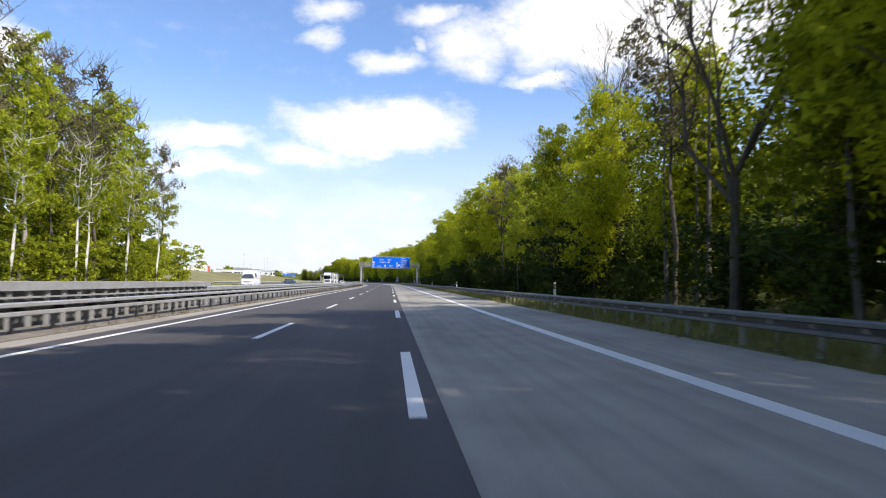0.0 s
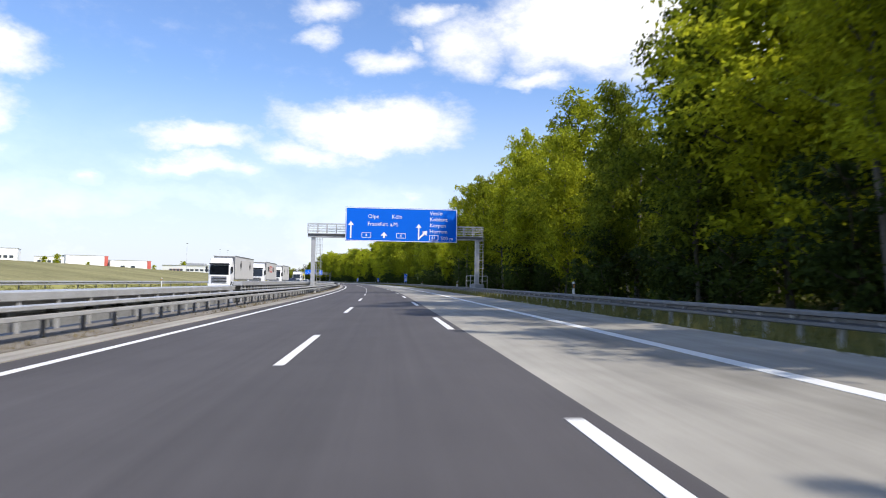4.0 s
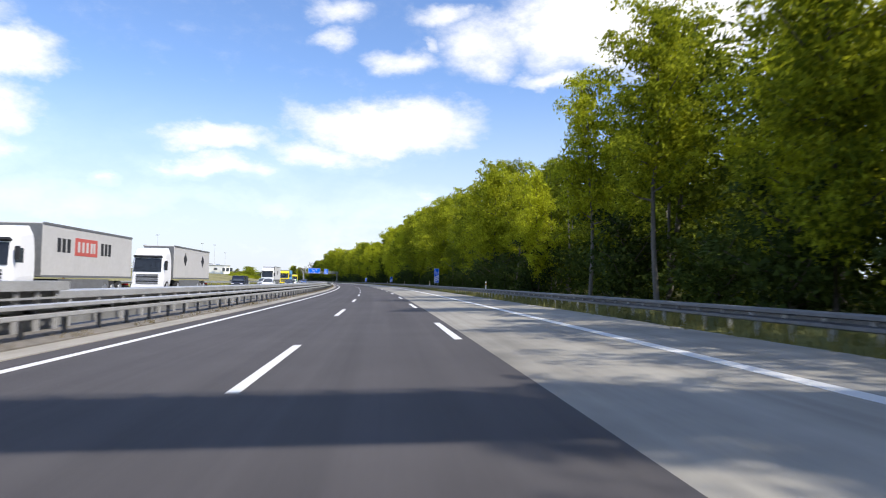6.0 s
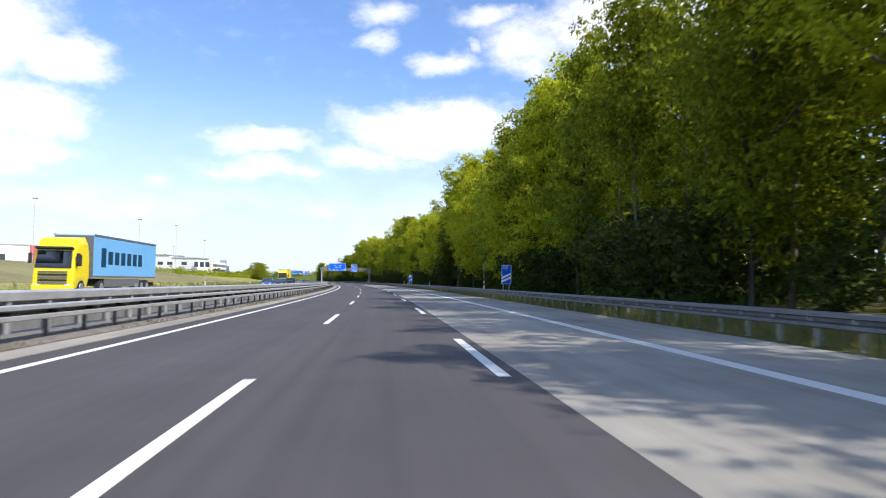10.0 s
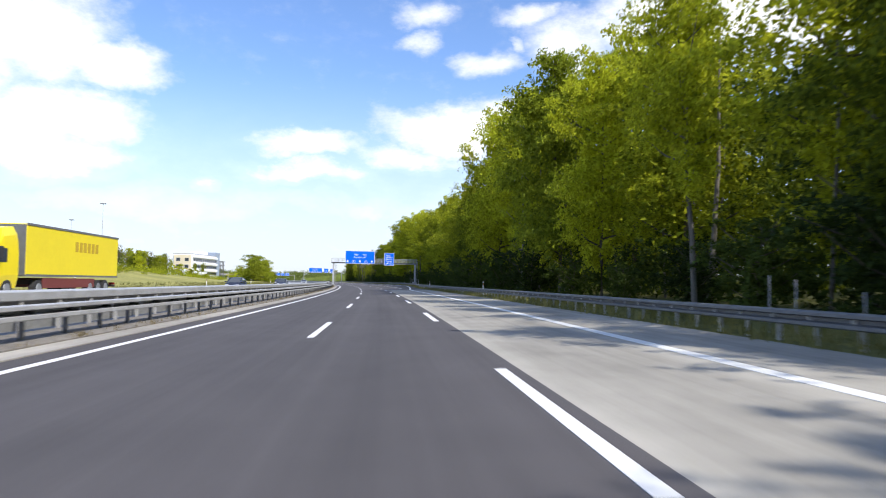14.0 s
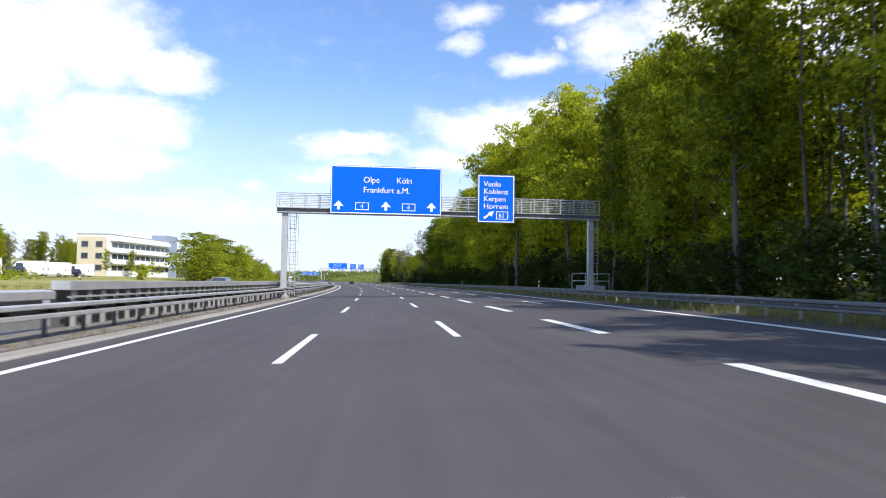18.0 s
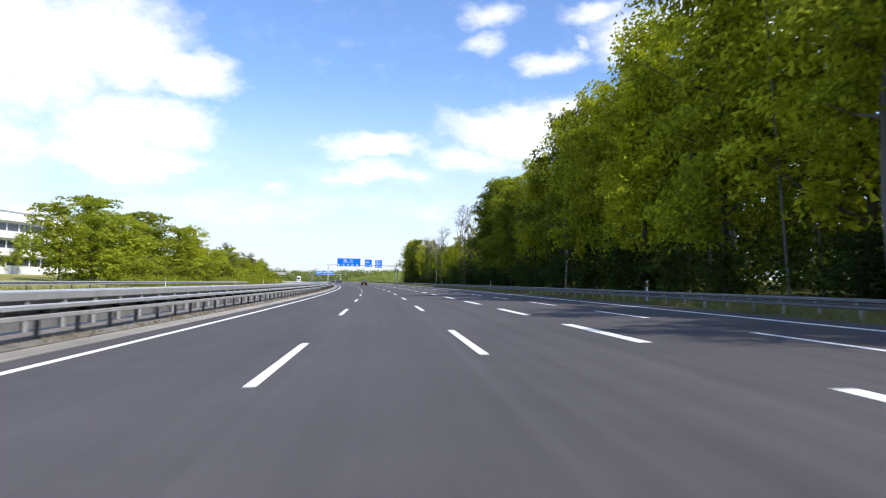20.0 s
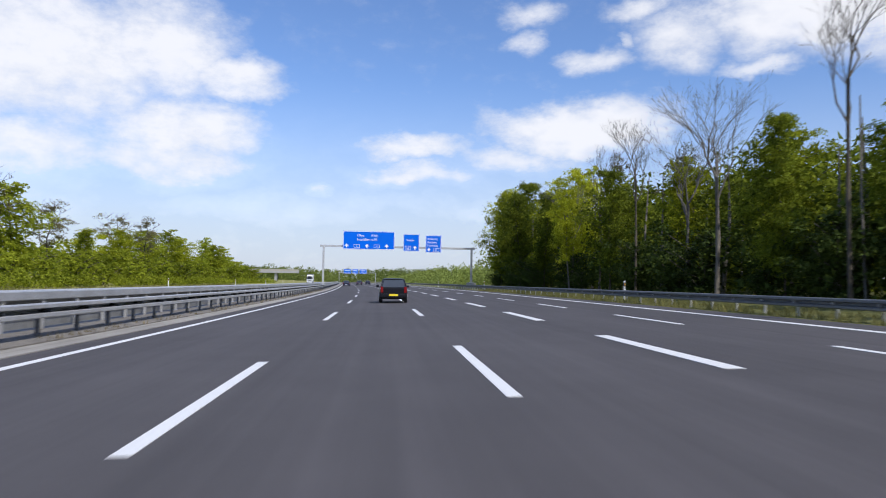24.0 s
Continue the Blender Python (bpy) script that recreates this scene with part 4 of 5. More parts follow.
def behind():
    rng = np.random.default_rng(8)

    def one():
        s = -75 + 1085 * rng.random()
        d = rail_d(s) + 9.8 + 20 * rng.random() ** 1.5
        h = float(np.interp(s, EDGE_S, EDGE_H))
        return tuple(at(s, d, 0.5 + (h - 3.4) * rng.random() ** 0.95))

    def under():
        s = -75 + 1085 * rng.random()
        return tuple(at(s, rail_d(s) + 7.6 + 4.5 * rng.random(), 0.3 + 3.6 * rng.random()))

    # darkened leaf colours deepen the shade between and behind the trees
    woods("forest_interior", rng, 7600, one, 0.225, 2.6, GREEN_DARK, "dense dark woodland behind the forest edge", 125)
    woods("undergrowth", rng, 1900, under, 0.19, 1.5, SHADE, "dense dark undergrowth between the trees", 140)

    def deep():
        s = -75 + 1085 * rng.random()
        h = float(np.interp(s, EDGE_S, EDGE_H))
        return tuple(at(s, rail_d(s) + 24 + 14 * rng.random(), 0.5 + (h - 3.0) * rng.random()))

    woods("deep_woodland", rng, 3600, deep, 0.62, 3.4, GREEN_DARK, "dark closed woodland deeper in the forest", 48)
    bm = bmesh.new()
    for _ in range(420):                            # stems of the trees further in
        s = -60 + 1060 * rng.random()
        d, h = rail_d(s) + 7.5 + 7 * rng.random(), float(np.interp(s, EDGE_S, EDGE_H)) * (0.7 + 0.25 * rng.random())
        a, r = at(s, d, -0.3), 0.07 + 0.12 * rng.random()
        way = Vector((rng.normal(0, 0.03), rng.normal(0, 0.03), 1))
        limb(bm, [a, a + way * h * 0.5 + Vector((rng.normal(0, 0.15), rng.normal(0, 0.15), 0)), a + way * h], r, 0.03, 6)
    tagged(part("forest_stems", bm, BARK_GREY, smooth=True), "slim grey stems standing among the trees", "woodland", kind="stuff")


behind()
# ---- beside the opposite carriageway: grove, meadow, buildings, hedges, far woods ----
def grove():
    rng = np.random.default_rng(21)
    for s in np.arange(-30, 114, 5.0):
        d = -25.5 - 3.0 * rng.random()
        h = float(np.interp(s, (-30, 60, 90, 108, 117), (27, 27, 25.5, 22.5, 17))) * (0.9 + 0.15 * rng.random())
        k = int(rng.choice((6, 4, 5), p=(0.45, 0.35, 0.2)))
        plant(kinds[k], s, d - 2, h, rng, wide=0.85)
        plant(kinds[6] if rng.random() < 0.6 else bare_thin, s + 2.5, d - 7 - 3 * rng.random(), h * 0.95, rng, wide=0.8)
        plant(bush_c, s + 3 * rng.random(), d + 0.5, 3.0 + 3.0 * rng.random(), rng, 4.5)
        plant(bush_a, s + 2 + 3 * rng.random(), d - 3.5, 4.5 + 3.0 * rng.random(), rng, 4.5)
    for s in (45, 48.5, 53, 60, 71, 74, 86, 98):
        plant(kinds[7], s, -23.8 - rng.random(), 12 + 4 * rng.random(), rng, base=14)

    def one():
        s = -40 + 150 * rng.random()
        return tuple(at(s, -31 - 11 * rng.random(), 1.0 + float(np.interp(s, (-40, 70, 112), (17, 17, 13))) * rng.random()))

    woods("grove_interior", rng, 620, one, 0.27, 2.2, YOUNG, "leafy undergrowth inside the roadside grove", 110)


grove()


def left_hedge():
    rng = np.random.default_rng(23)
    s = 834.0
    while s < 1115:
        h = float(np.interp(s, (834, 842, 860, 880, 900, 925, 960, 975, 985, 1010, 1060, 1110), (10, 13, 12.5, 11.5, 10, 8.8, 9.6, 12, 9, 10.5, 9.5, 8))) * (0.74 + 0.34 * rng.random())
        k = 8 if s < 870 else int(rng.choice((8, 1, 6, 4), p=(0.48, 0.12, 0.25, 0.15)))
        plant(kinds[k], s, -29 - 5 * rng.random(), h, rng, wide=1.5)
        plant(bush_c, s + 2.5, -25.5 - 2 * rng.random(), 2.2 + 2.2 * rng.random(), rng, 4.5, 1.2)
        s += 5.0 + 2.5 * rng.random()

    def one():
        return tuple(at(836 + 310 * rng.random(), -32 - 9 * rng.random(), 0.6 + 4.5 * rng.random()))

    woods("hedge_interior", rng, 330, one, 0.4, 1.9, YOUNG, "dense green thicket behind the hedge trees")


left_hedge()


def far_woods():
    rng = np.random.default_rng(25)

    def ahead():
        s = 1560 + 420 * rng.random()
        return tuple(at(s, -420 + 800 * rng.random(), 1.0 + (9 + 0.012 * (s - 1560)) * rng.random()))

    # PALE_WOODS brings the haze by its colour
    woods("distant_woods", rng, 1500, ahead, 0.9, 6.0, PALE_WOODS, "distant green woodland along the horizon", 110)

    def beside():
        s = 1010 + 330 * rng.random()
        return tuple(at(s, 27 + 22 * rng.random(), 0.4 + 5.0 * rng.random() ** 1.2 * float(np.interp(s, (1010, 1040, 1340), (1.8, 0.8, 0.35)))))

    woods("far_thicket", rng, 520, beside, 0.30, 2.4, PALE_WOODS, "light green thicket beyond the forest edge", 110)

    def ahead_left():
        return tuple(at(1380 + 300 * rng.random(), -60 - 420 * rng.random() ** 1.2, 0.5 + 8 * rng.random()))

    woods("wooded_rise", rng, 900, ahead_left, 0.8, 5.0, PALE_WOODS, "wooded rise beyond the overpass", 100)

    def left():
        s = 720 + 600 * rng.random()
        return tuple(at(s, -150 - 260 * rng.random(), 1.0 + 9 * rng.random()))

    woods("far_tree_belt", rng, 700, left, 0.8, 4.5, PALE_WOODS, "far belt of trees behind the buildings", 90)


far_woods()


def wall_block(top, w, dp, h, material, name="wall"):
    return box(name, (w, dp, h), (0, dp / 2, h / 2), material, top)


def window_row(top, xs, z, w, h, y=0.0, frame_mat=None):
    """Windows set into the front: dark pane, frame proud of the wall."""
    for x in xs:
        bm = bmesh.new()
        add_box(bm, (w, 0.06, h), pose(x, y - 0.02, z + h / 2))
        pane = part("window", bm, GLASS_DARK, top)
        frame_ring("window_frame", x - w / 2 - 0.05, z - 0.05, x + w / 2 + 0.05, z + h + 0.05, 0.09, pane, frame_mat or ROOF_GREY, y - 0.05, 0.06)


RED_PANEL = mat("red_panel", (0.50, 0.10, 0.08), 0.6, 0, 1, 0.12, 0, 6)
BRICK_RED = mat("reddish_facade", (0.36, 0.19, 0.15), 0.7, 0, 1, 0.2, 0, 6)
CREAM = mat("cream_render", (0.66, 0.58, 0.42), 0.8, 0, 0.5, 0.1, 0.1, 6)
BLUE_GREY = mat("blue_grey_cladding", (0.33, 0.39, 0.47), 0.5, 0.2, 0.4, 0.08, 0, 6)


def facing(a, b):
    """A frame at ground point a, x towards b: the front looks to its own -y."""
    p, q = at(*a), at(*b)
    v = q - p
    return Matrix.Translation(p) @ Matrix.Rotation(math.atan2(v.y, v.x), 4, "Z"), math.hypot(v.x, v.y)


def long_building():
    m, w = facing((681, -101), (664, -53))
    m = m @ pose(0, 0, -0.8)
    top = empty("long_building", m, "long low white commercial building with a band of windows", "building")
    w2 = w * 0.78
    box("wall", (w2, 12, 6.0), (w2 / 2, 6, 3.0), WHITE_WALL, top)
    box("wall", (w - w2, 10, 5.0), (w2 + (w - w2) / 2, 6, 2.5), WHITE_WALL, top)
    box("roof", (w2 + 0.6, 12.6, 0.35), (w2 / 2, 6, 6.18), ROOF_GREY, top, "grey flat roof edge")
    box("roof", (w - w2, 10.6, 0.3), (w2 + (w - w2) / 2 + 0.4, 6, 5.16), ROOF_GREY, top)
    box("plinth", (w, 0.15, 0.6), (w / 2, -0.08, 0.5), BLUE_GREY, top)
    box("entrance_front", (9.5, 0.2, 1.7), (9.5, -0.1, 2.9), BRICK_RED, top, "reddish glazed front")
    window_row(top, (6, 8.6, 11.2, 13.6), 2.2, 1.8, 1.4, -0.21)
    window_row(top, (18, 21, 24.5, 28, 31.5), 2.3, 2.4, 1.3)
    window_row(top, (36, 40, 46), 2.3, 2.2, 1.2)
    window_row(top, (51, 53.4, 55.6), 1.6, 1.6, 2.0)
    box("roof_unit", (12, 6, 1.4), (22, 6, 7.0), ROOF_GREY, top, "grey roof machinery")


def halls():
    specs = (((636, -153), (644, -130), 9.0, "white hall with a red corner panel", True), ((640, -128), (648, -105), 6.6, "low white hall beside the meadow", True),
             ((606, -163), (610, -148), 7.0, "small white hall behind shrubs", False), ((596, -187), (600, -170), 11.0, "tall white office block with a dark window band", False),
             ((590, -240), (600, -188), 9.6, "wide white warehouse with dark gates", True))
    for a, b, h, label, red in specs:
        m, w = facing(a, b)
        top = empty("warehouse", m, label, "building", "warehouses")
        box("wall", (w, 22, h), (w / 2, 11, h / 2), WHITE_WALL, top)
        box("roof", (w + 0.4, 22.4, 0.3), (w / 2, 11, h + 0.15), ROOF_GREY, top)
        if red:
            box("corner_panel", (2.2, 0.2, h), (w - 1.1, -0.1, h / 2), RED_PANEL, top, "red corner panel")
            for x in (w * 0.3, w * 0.55):
                box("gate", (2.6, 0.12, 3.4), (x, -0.06, 1.7), GLASS_DARK, top, "dark loading gate")
        else:
            window_row(top, [w * k / 6 for k in range(1, 6)], h * 0.5, w / 9, 1.5)


def office():
    m, w = facing((876, -62.5), (921, -53))
    m = m @ pose(0, 0, -0.4)
    top = empty("office_building", m, "white three-storey office building with a blue-grey stair block", "building")
    w1, h = 38.0, 12.0
    box("wall", (w1, 9, h), (w1 / 2, 4.5, h / 2), WHITE_WALL, top)
    box("roof", (w1 + 0.2, 9.2, 0.25), (w1 / 2, 4.5, h + 0.12), ROOF_GREY, top)
    box("bay", (0.6, 8.0, h - 0.6), (-0.3, 4.5, h / 2 - 0.3), CREAM, top, "cream rendered end wall")
    box("roof_room", (12, 5, 1.8), (24, 4.5, h + 1.1), WHITE_WALL, top, "small white roof room")
    for z in (2.2, 5.4, 8.6):
        for y in (2.4, 6.4):
            bm = bmesh.new()
            add_box(bm, (0.08, 1.7, 1.4), pose(-0.62, y, z + 0.7))
            pane = part("window", bm, GLASS_DARK, top)
            part("window_frame", frame_bars(1.9, 1.6, 0.09, pose(-0.66, y, z + 0.7, 0, 0, 90)), ROOF_GREY, pane)
        window_row(top, [3.2 + 3.35 * k for k in range(11)], z, 2.9, 1.35)
    for z in (4.45, 7.65, 10.85):
        box("balcony", (w1 - 1.0, 0.9, 1.0), (w1 / 2, -0.45, z), WHITE_WALL, top)
    box("stair_block", (8.0, 9, h + 2.2), (w1 + 4.0, 5.2, h / 2 + 1.1), BLUE_GREY, top, "blue-grey clad block")
    for k in range(4):
        bm = bmesh.new()
        add_tube(bm, (w1 + 9 + k * 2.6, 1, 0), (w1 + 9 + k * 2.6, 1, 9.8), 0.2, seg=6)
        part("steel_column", bm, STEEL_DULL, top, "dark open steel column")
    for z in (2.6, 5.2, 7.8, 9.8):
        box("deck", (9, 6, 0.35), (w1 + 12.9, 3.5, z), STEEL_DULL, top)


def frame_bars(w, h, t, m):
    """Four bars round an opening, in the plane of local x and z."""
    bm = bmesh.new()
    for size, c in (((w, 0.06, t), (0, 0, h / 2)), ((w, 0.06, t), (0, 0, -h / 2)), ((t, 0.06, h), (w / 2, 0, 0)), ((t, 0.06, h), (-w / 2, 0, 0))):
        add_box(bm, size, m @ pose(*c))
    return bm


long_building()
halls()
office()


def mast(s, d, h, label="tall slim lighting mast with a lamp head"):
    top = empty("lighting_mast", stand(s, d), label, "lighting mast", "lighting masts")
    bm = bmesh.new()
    add_tube(bm, (0, 0, -0.3), (0, 0, h), 0.09, 0.04, 8)
    part("pole", bm, STEEL, top)
    box("lamp_head", (1.2, 0.4, 0.22), (0, 0, h + 0.05), STEEL_DULL, top, "", 0.04)


for s, d, h in ((643, -57, 16.5), (689, -53, 14.0), (600, -60, 15.0), (560, -75, 16.0), (720, -70, 13.0)):
    mast(s, d, h)


def meadow_trees():
    rng = np.random.default_rng(29)
    for s in np.arange(742, 935, 3.2):
        plant(kinds[int(rng.choice((0, 6, 2, 3, 4)))], s, -76 - 16 * rng.random(), 8.5 + 5.0 * rng.random(), rng, wide=0.95)
    for s, d, h in ((866, -60, 7.5), (884, -58.5, 8), (700, -44, 2.4), (712, -41, 2.8), (735, -42, 2.4), (822, -40, 3)):
        plant(bush_a if h < 5 else kinds[6], s, d, h, rng, 4.5 if h < 5 else 20, 1.2)

    def low():
        return tuple(at(540 + 230 * rng.random(), -36 - 7 * rng.random(), 0.2 + 0.8 * rng.random()))

    woods("low_scrub", rng, 260, low, 0.14, 1.1, GREEN, "low green scrub along the top of the bank", 90)

    def foot():
        return tuple(at(836 + 310 * rng.random(), -23.4 - 1.8 * rng.random(), 0.2 + 0.9 * rng.random()))

    woods("hedge_foot", rng, 420, foot, 0.12, 0.9, YOUNG, "tall bright grass and scrub at the hedge's foot", 110)
    for s, d, h in ((560, -140, 8), (575, -150, 7), (520, -180, 9), (610, -135, 5), (655, -104, 5)):
        plant(kinds[0], s, d, h, rng, wide=1.3)


meadow_trees()
for k in range(0, 6):
    guardrail(110 + k * 50, 160 + k * 50, -20.3, 1, "steel guardrail along the far shoulder", post_gap=4.0)
guardrail(790, 906, -20.3, 1, "steel guardrail along the far shoulder beside the hedge", post_gap=4.0)


# ---- small roadside things ----
POST_WHITE = mat("post_white", (0.78, 0.78, 0.76), 0.6, 0, 2, 0.08, 0, 10)
POST_BLACK = mat("post_black", (0.03, 0.03, 0.03), 0.6, 0, 2, 0.1, 0, 10)
REFLECTOR = mat("amber_reflector", (0.7, 0.35, 0.05), 0.3, 0, 2, 0.05, 0, 10)


def delineator():
    top = empty("delineator_post", Matrix(), "white plastic delineator post with a black band", "delineator post", "delineator posts")
    bm = bmesh.new()
    vs = [(-0.06, 0.05), (0.06, 0.05), (0.03, -0.05), (-0.03, -0.05)]
    low = [bm.verts.new((x, y, -0.1)) for x, y in vs]
    up = [bm.verts.new((x, y, 1.0 + (0.04 if y < 0 else 0))) for x, y in vs]
    bm.faces.new(low), bm.faces.new(up[::-1])
    for i in range(4):
        bm.faces.new((low[i], up[i], up[(i + 1) % 4], low[(i + 1) % 4]))
    bmesh.ops.recalc_face_normals(bm, faces=bm.faces[:])
    part("post", bm, POST_WHITE, top)
    box("band", (0.128, 0.108, 0.22), (0, 0, 0.82), POST_BLACK, top, "slanted black band")
    box("reflector", (0.05, 0.112, 0.15), (0, -0.002, 0.82), REFLECTOR, top)
    return top


src = delineator()
first_post = True
for s in range(33, 1200, 50):
    for d in (rail_d(s) + 0.75, -19.6):
        if first_post:
            src.matrix_basis, first_post = stand(s, d, 0.12), False
        else:
            copy_thing(src, stand(s, d, 0.12))


def stake(s, d, h):
    top = empty("marker_stake", stand(s, d), "weathered grey wooden stake behind the guardrail", "stake", "stakes")
    box("shaft", (0.032, 0.032, h + 0.3), (0, 0, h / 2 - 0.15), FOOTING, top, "", 0.006)


for s, h in ((87.4, 1.0), (89.8, 0.88), (92.5, 0.88), (95.3, 0.88), (535.0, 0.95), (537.3, 1.2), (538.4, 1.3)):
    stake(s, 14.7, h)


def marker(s, d, stripes, text, extra, w=0.75):
    """Blue countdown board on two posts."""
    top = empty("countdown_board", stand(s, d), "blue exit countdown board with white slanted stripes", "road sign", "countdown boards")
    h = 1.45
    for x in (-w * 0.3, w * 0.3):
        bm = bmesh.new()
        add_tube(bm, (x, 0.06, -0.3), (x, 0.06, 0.95 + h + (0.6 if extra else 0)), 0.035, seg=8)
        part("post", bm, STEEL, top)
    b = box("board", (w, 0.03, h), (0, 0, 0.95 + h / 2), BLUE, top, "", 0.008)
    frame_ring("border", -w / 2 + 0.01, 0.96, w / 2 - 0.01, 0.94 + h, 0.035, top, SIGN_WHITE, -0.018, 0.006)
    for k in range(stripes):
        z = 1.08 + k * 0.27 + (0.14 if stripes == 1 else 0)
        flat("stripe", [(-w / 2 + 0.05, z), (w / 2 - 0.05, z + 0.30), (w / 2 - 0.05, z + 0.46), (-w / 2 + 0.05, z + 0.16)], pose(0, -0.018, 0), top, SIGN_WHITE)
    words(text, -0.27, 0.95 + h - 0.28, 0.27, top, y=-0.022)
    words("m", -0.08, 0.95 + h - 0.42, 0.16, top, y=-0.022)
    if extra:
        box("upper_board", (w, 0.03, 0.62), (0, 0, 0.97 + h + 0.31), BLUE, top, "", 0.008)
        frame_ring("border", -w / 2 + 0.01, 0.98 + h, w / 2 - 0.01, 0.96 + h + 0.62, 0.035, top, SIGN_WHITE, -0.018, 0.006)
        words("61", -0.2, 0.97 + h + 0.18, 0.34, top, y=-0.022)


marker(327.5, 14.9, 3, "300", True)
marker(425.0, 14.9, 2, "200", False)
marker(525.0, 15.1, 1, "100", False)


def utility_box(s, d):
    top = empty("utility_box", stand(s, d), "small pale concrete utility box behind the guardrail", "utility box")
    box("body", (0.5, 0.35, 0.9), (0, 0, 0.4), FOOTING, top, "", 0.02)
    box("lid", (0.56, 0.41, 0.06), (0, 0, 0.88), KERB, top, "", 0.01)


utility_box(524, 14.6)


def overpass():
    top = empty("overpass", stand(1285, -24), "grey concrete overpass far beyond the hedge", "bridge")
    box("deck", (70, 9, 1.1), (-35, 0, 5.4), FOOTING, top)
    for y in (-4.4, 4.4):
        box("parapet", (70, 0.25, 0.9), (-35, y, 6.4), KERB, top)
    for x in (-12, -30, -48):
        box("pier", (1.2, 6, 5.2), (x, 0, 2.3), FOOTING, top)


overpass()
BLADES = leafy("grass_blades", (0.11, 0.12, 0.03), (0.30, 0.28, 0.10), 0.35)


def verge(name, rng, count, where, tall, label, material=None):
    """Grass blades in tufts, one triangle each."""
    tufts = count // 10
    base = np.array([tuple(where()) for _ in range(tufts)])
    k = np.repeat(np.arange(tufts), 10)
    c = base[k] + np.stack([rng.normal(0, 0.12, len(k)), rng.normal(0, 0.12, len(k)), np.full(len(k), -0.03)], 1)
    a = rng.random(len(k)) * 6.28
    side = np.stack([np.cos(a), np.sin(a), 0 * a], 1) * 0.018
    h = tall * (0.4 + 0.9 * rng.random(len(k)))
    tip = c + np.stack([rng.normal(0, 0.3, len(k)) * h, rng.normal(0, 0.3, len(k)) * h, h], 1)
    P = np.stack([c - side, c + side, tip], 1).reshape(-1, 3)
    tagged(new(name, leaf_mesh(name, P, np.arange(len(P)).reshape(-1, 3), material or BLADES)), label, "grass", kind="stuff")


rng_v = np.random.default_rng(61)


def right_verge():
    s = -20 + 1000 * rng_v.random()
    return at(s, rail_d(s) - 0.75 + 2.6 * rng_v.random() ** 1.2, -0.02 if rail_d(s) > 13.9 else 0.0)


def left_verge():
    return at(-10 + 1050 * rng_v.random(), -19.0 - 6 * rng_v.random() ** 1.5, 0.0)


def median_weeds():
    return at(-20 + 1020 * rng_v.random(), -1.56 - 0.5 * rng_v.random() ** 1.6, 0.09)


DRY = leafy("dry_weeds", (0.10, 0.085, 0.05), (0.24, 0.20, 0.12), 0.25)
verge("median_weeds", rng_v, 26000, median_weeds, 0.12, "dry brown weeds at the foot of the median guardrail", DRY)
verge("verge_grass", rng_v, 90000, right_verge, 0.34, "rough grass along the guardrail")
verge("meadow_grass", rng_v, 60000, left_verge, 0.32, "rough grass along the far shoulder")
# ---- vehicles ----
def paint(name, c, metal=0.3):
    return mat(name, c, 0.3, metal, 1.0, 0.04, 0, 6, spec=0.4)


P_BLACK, P_WHITE, P_SILVER, P_BLUE = paint("black_paint", (0.012, 0.012, 0.016)), paint("white_paint", (0.82, 0.82, 0.82), 0), paint("silver_paint", (0.5, 0.52, 0.55), 0.6), paint("blue_paint", (0.05, 0.13, 0.45))
P_NAVY, P_YELLOW, P_CYAN, P_GREYTARP = paint("navy_paint", (0.025, 0.03, 0.055)), paint("yellow_paint", (0.85, 0.68, 0.02), 0), mat("blue_tarpaulin", (0.18, 0.47, 0.78), 0.5, 0, 0.6, 0.06, 0.1, 4), mat("grey_tarpaulin", (0.50, 0.49, 0.47), 0.6, 0, 0.6, 0.1, 0.1, 4)
TAIL, HEAD, PLATE_Y, PLATE_W = mat("tail_light", (0.22, 0.008, 0.01), 0.2, 0, 3, 0.05, 0, 8), mat("head_light", (0.75, 0.76, 0.78), 0.15, 0.2, 3, 0.05, 0, 8), mat("plate_yellow", (0.85, 0.65, 0.02), 0.5, 0, 3, 0.05, 0, 8), mat("plate_white", (0.8, 0.8, 0.8), 0.5, 0, 3, 0.05, 0, 8)
# rear-window glass, lightened and half metallic for the sky it reflects
CAR_GLASS = mat("reflecting_glass", (0.22, 0.245, 0.27), 0.05, 0.5, 0.5, 0.1, 0, 3, spec=0.9)
TRIM = mat("black_trim", (0.02, 0.02, 0.022), 0.6, 0, 3, 0.15, 0, 10)
ALLOY = mat("alloy_rim", (0.55, 0.56, 0.58), 0.35, 0.8, 3, 0.1, 0, 10)


def loft(sections):
    """Sections: (y, [(x, z), ...]) rings of equal count, closed and capped."""
    bm = bmesh.new()
    rings = [[bm.verts.new((x, y, z)) for x, z in ring] for y, ring in sections]
    n = len(rings[0])
    for a, b in zip(rings, rings[1:]):
        for k in range(n):
            bm.faces.new((a[k], a[(k + 1) % n], b[(k + 1) % n], b[k]))
    bm.faces.new(rings[0]), bm.faces.new(rings[-1][::-1])
    bmesh.ops.recalc_face_normals(bm, faces=bm.faces[:])
    return bm


def ring(w, z0, z1, round_top=0.1):
    h = z1 - z0
    half = [(w * 0.90, z0), (w, z0 + h * 0.22), (w, z0 + h * 0.6), (w * 0.965, z1 - h * 0.14), (w * (0.93 - round_top), z1)]
    return half + [(-x, z) for x, z in reversed(half)]


